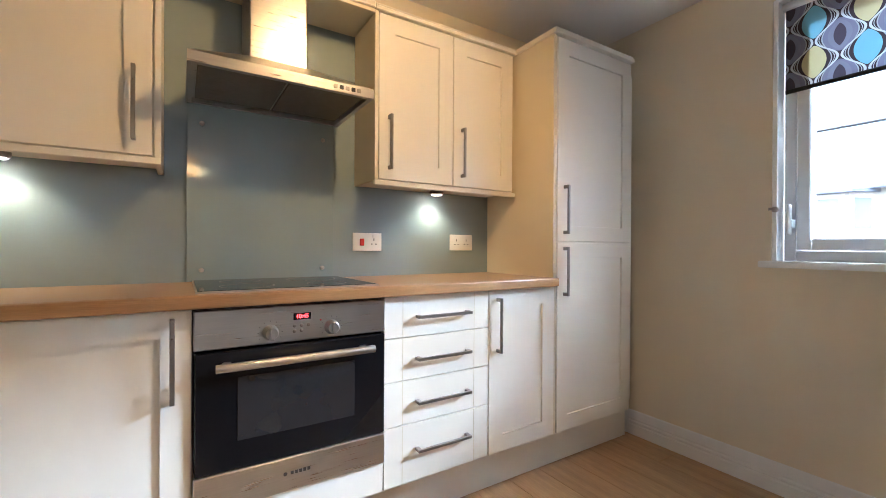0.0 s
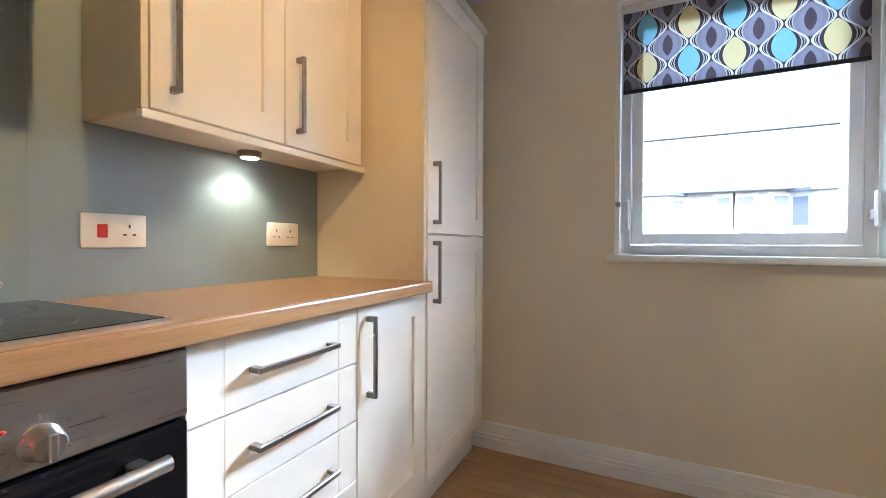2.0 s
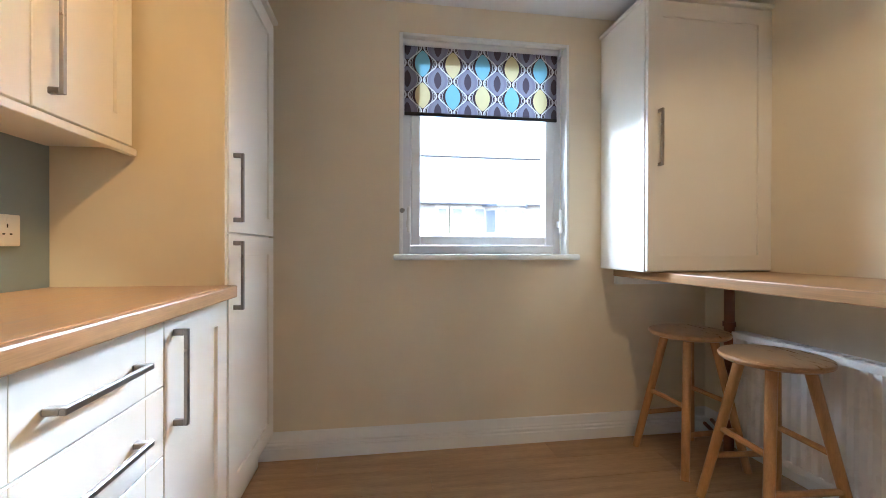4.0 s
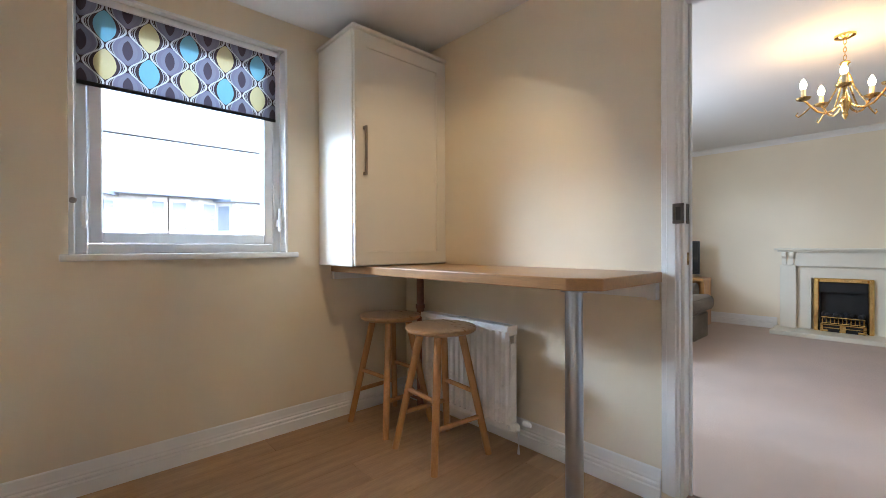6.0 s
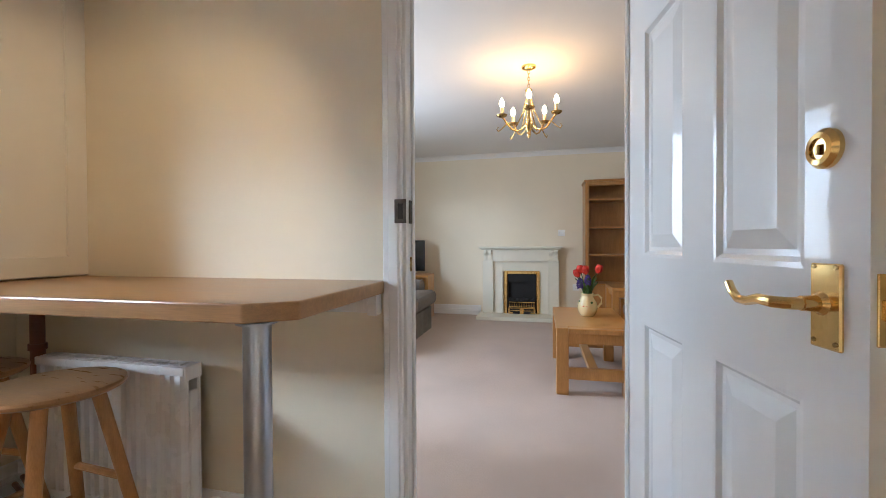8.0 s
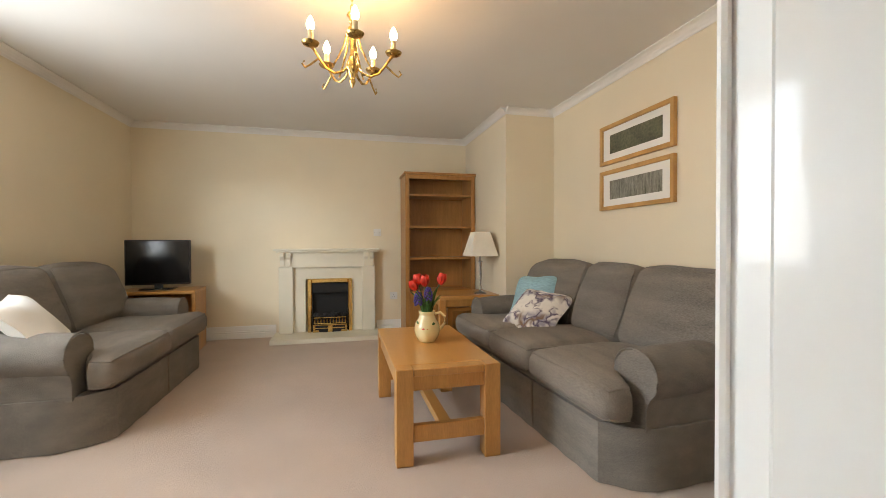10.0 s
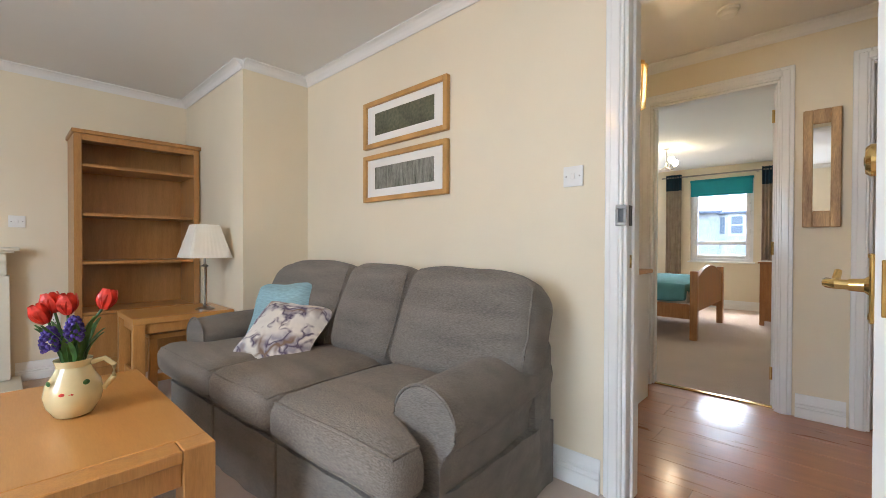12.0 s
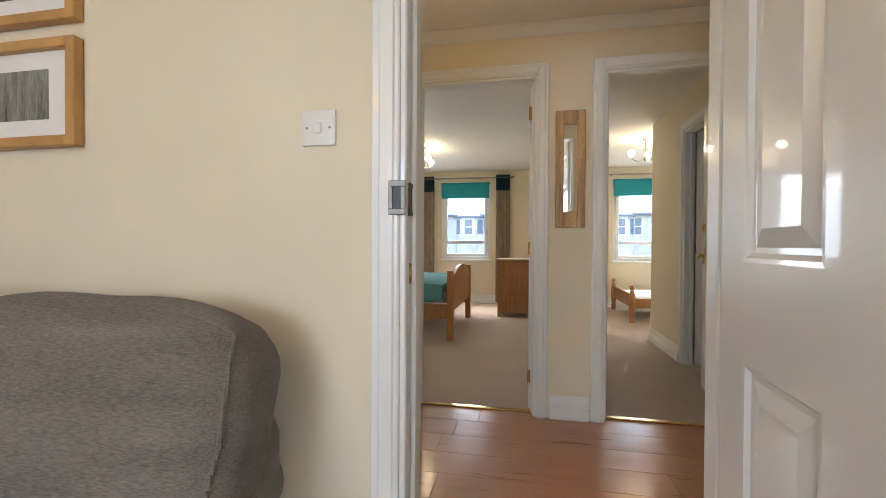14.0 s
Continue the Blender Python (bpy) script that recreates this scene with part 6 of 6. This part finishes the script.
def bedroom_dressing(y0, y1):
    bl = thing("roller_blind", (-6.895, (y0 + y1) / 2, 1.835), "turquoise roller blind, mostly raised", "blind")
    w = (y1 - y0) / 2
    part("cloth", box(0.004, -w + 0.01, 0.0, 0.008, w - 0.01, 0.25, 0.001), M_TEAL, bl, smooth=False)
    part("roller", lathe([(0.02, -w), (0.02, w)], 14, "y"), M_TEAL, bl).location = (0.0, 0, 0.258)
    pole = thing("curtain_pole", (-6.80, (y0 + y1) / 2, 2.175), "thin metal curtain pole above the window", "curtain pole")
    part("pole", lathe([(0.012, -w - 0.42), (0.012, w + 0.42)], 12, "y"), M_CHROME, pole)
    for s in (-1, 1):
        part("bracket", box(-0.10, s * (w + 0.05) - 0.01, -0.012, 0.0, s * (w + 0.05) + 0.01, 0.006, 0.002), M_CHROME, pole)
    for s in (-1, 1):
        yc = (y0 + y1) / 2 + s * (w + 0.23)
        c = thing("curtain", (-6.80, yc, 0.03), "beige curtain with a dark teal heading, drawn back", "curtain", "bedroom curtains")
        for nm, za, zb_, m_ in (("drape", 0.0, 1.92, M_CURT), ("heading", 1.921, 2.19, M_NAVY)):
            front_ = [(0.028 * math.sin(i * 1.35), -0.12 + 0.24 * i / 28) for i in range(29)]
            bm = prism(front_ + [(x_ - 0.004, y_) for x_, y_ in reversed(front_)], za, zb_)
            part(nm, bm, m_, c)


bedroom_dressing(-1.555, -0.69)
bedroom_dressing(1.35, 2.215)


def small_chandelier(at):
    c = thing("bedroom_chandelier", at, "small silvery three-arm chandelier with lit glass shades", "chandelier", "bedroom chandeliers")
    part("ceiling_rose", lathe([(0.04, 0), (0.03, -0.015), (0.006, -0.02)], 18), M_CHROME, c)
    part("stem", lathe([(0.006, -0.02), (0.006, -0.18), (0.02, -0.22), (0.008, -0.27)], 14), M_CHROME, c)
    for k in range(3):
        ar = part("arm", tube([(0.01, 0, -0.24), (0.07, 0, -0.275), (0.13, 0, -0.26), (0.16, 0, -0.22)], 0.005, 8), M_CHROME, c)
        ar.matrix_local = pose(0, 0, 0, 0, 0, 120 * k + 35)
        part("shade", lathe([(0.012, -0.215), (0.03, -0.20), (0.038, -0.17), (0.03, -0.145)], 16), M_BULB, ar).location = (0.16, 0, 0)
    lamp("bedroom_chandelier_light", "POINT", (at[0], at[1], at[2] - 0.32), 0.16, WARM, 0.12)


small_chandelier((-5.0, -1.42, CEIL))
small_chandelier((-5.0, 1.33, CEIL))

# ---- outdoors ----
structure("ground", boxes([(3.9, -120, -3.2, 150, 120, -3.0), (-150, -120, -3.2, -7.25, 120, -3.0)]), M_ASPHALT, "street level ground far below")


def terrace(name, x, out, label):
    """A two-storey stone terrace; its front looks along out."""
    hs = thing(name, (x, 0, -3.0), label, "house")
    depth = -out * 8
    a, b = sorted((0.0, depth))
    part("front_wall", box(a, -24, 0, b, 24, 6.75, 0), M_STONE, hs, smooth=False)
    rf = bmesh.new()
    prof = [(out * 0.35, 6.80), (depth / 2, 8.3 + 0.9), (depth - out * 0.35, 6.80), (depth - out * 0.35, 6.62), (out * 0.35, 6.62)]
    v0 = [rf.verts.new((px, -24.3, pz)) for px, pz in prof]
    v1 = [rf.verts.new((px, 24.3, pz)) for px, pz in prof]
    rf.faces.new(v0)
    rf.faces.new(v1)
    for i in range(5):
        j = (i + 1) % 5
        rf.faces.new((v0[i], v0[j], v1[j], v1[i]))
    roof = part("roof", rf, M_SLATE, hs, "grey slate roof", smooth=False)
    part("gutter", box(min(out * 0.36, out * 0.5), -24.3, 6.62, max(out * 0.36, out * 0.5), 24.3, 6.82, 0.02), M_GUTTER, hs)
    for yc in (0.75, -11.5, 12.5):
        part("chimney", boxes([(depth / 2 - 0.5, yc - 0.36, 8.2, depth / 2 + 0.5, yc + 0.36, 9.75), (depth / 2 - 0.6, yc - 0.44, 9.75, depth / 2 + 0.6, yc + 0.44, 9.9)], 0), M_STONE, roof, smooth=False)

    def sash(y0, y1, z0, z1, at_x=0.0):
        w = part("window", boxes([(min(at_x, at_x + out * 0.03), y0 - 0.14, z0 - 0.16, max(at_x, at_x + out * 0.03), y1 + 0.14, z0), (min(at_x, at_x + out * 0.03), y0 - 0.14, z1, max(at_x, at_x + out * 0.03), y1 + 0.14, z1 + 0.2), (min(at_x, at_x + out * 0.03), y0 - 0.14, z0, max(at_x, at_x + out * 0.03), y0, z1), (min(at_x, at_x + out * 0.03), y1, z0, max(at_x, at_x + out * 0.03), y1 + 0.14, z1)], 0), mat_pale, hs, smooth=False)
        part("pane", box(min(at_x, at_x + out * 0.012), y0, z0, max(at_x, at_x + out * 0.012), y1, z1, 0), M_WINDARK, w, smooth=False)
        zc = (z0 + z1) / 2
        part("sash_bar", boxes([(min(at_x, at_x + out * 0.025), y0, zc - 0.04, max(at_x, at_x + out * 0.025), y1, zc + 0.04), (min(at_x, at_x + out * 0.022), y0, z0, max(at_x, at_x + out * 0.022), y0 + 0.06, z1), (min(at_x, at_x + out * 0.022), y1 - 0.06, z0, max(at_x, at_x + out * 0.022), y1, z1)], 0), M_UPVC, w, smooth=False)
    for c in (0.0, 13.0, -13.0):
        for y0, y1 in ((-1.55, -0.90), (-2.50, -1.75), (-3.85, -3.15), (2.9, 3.6)):
            for z0 in (4.95, 1.4):
                sash(c + y0, c + y1, z0, z0 + 1.4)
        for yc in (1.75, -5.1):
            o = [(0.0, 1.3), (out * 0.9, 0.7), (out * 0.9, -0.7), (0.0, -1.3)]
            part("bay", prism([(px, c + yc + py) for px, py in o], 0.0, 6.6), M_STONE, hs, smooth=False)
            br_ = bmesh.new()
            o2 = [(-out * 0.2, 1.5), (out * 1.1, 0.82), (out * 1.1, -0.82), (-out * 0.2, -1.5)]
            base = [br_.verts.new((px, c + yc + py, 6.6)) for px, py in o2]
            tip = br_.verts.new((-out * 0.4, c + yc, 7.9))
            br_.faces.new(base)
            for i in range(4):
                br_.faces.new((base[i], base[(i + 1) % 4], tip))
            part("bay_roof", br_, M_SLATE, hs, smooth=False)
            part("bay_gutter", prism([(px * 1.04 + out * 0.02, c + yc + py * 1.03) for px, py in o2], 6.48, 6.62), M_GUTTER, hs, smooth=False)
            sash(c + yc - 0.42, c + yc + 0.42, 4.95, 6.25, out * 0.9)
            for s in (1, -1):
                ang = math.degrees(math.atan2(0.9, 0.6)) * s
                wv = part("side_window", box(-0.35, -0.02, 4.95, 0.35, 0.03, 6.25, 0), M_WINDARK, hs, smooth=False)
                wv.matrix_local = pose(out * 0.45, c + yc + s * 1.0, 0, 0, 0, math.degrees(math.atan2(-s * 0.6, out * 0.9)))
    return hs


mat_pale = mat("pale_stone_dressing", (0.70, 0.67, 0.60), 0.85, var=0.1, scale=3, fine=30, bump=0.2)
east_row = terrace("terraced_house", 26.0, -1, "pale stone terraced houses with slate roofs and bay windows")
terrace("terraced_house", -38.0, 1, "pale stone terraced houses behind with slate roofs")
part("cable", tube([(-10.0, y, 7.28 - 0.0002 * (60 - abs(y))) for y in range(-60, 61, 10)], 0.040, 6), M_CABLE, east_row, "dark overhead cable")


# ---- floor planks ----
def planks(parent, x0, x1, y0, y1, z, width, length, material, thick=0.006):
    shared = {}
    rows = int(math.ceil((x1 - x0) / width))
    rnd = random.Random(5)
    for i in range(rows):
        xa, xb = x0 + i * width, min(x1, x0 + (i + 1) * width)
        if xb - xa < 0.02:
            continue
        y = y0 - rnd.uniform(0.1, 0.9) * length
        while y < y1:
            ya_, yb_ = max(y0, y), min(y1, y + length)
            y += length
            if yb_ - ya_ < 0.03:
                continue
            key = (round(xb - xa, 4), round(yb_ - ya_, 4))
            if key not in shared:
                shared[key] = link_mesh("plank", box(0.0006, 0.0006, 0, key[0] - 0.0006, key[1] - 0.0006, thick, 0.0012), material)
            ob = new("plank", shared[key])
            ob.parent = parent
            ob.location = (xa, ya_, z)


planks(floor_kitchen, 0.33, WX, 0.45, 3.43, KF - 0.006, 0.19, 1.20, M_PLANK)
planks(floor_hall, -2.17, -0.55, -0.83, 1.30, -0.006, 0.19, 1.20, M_HPLANK)
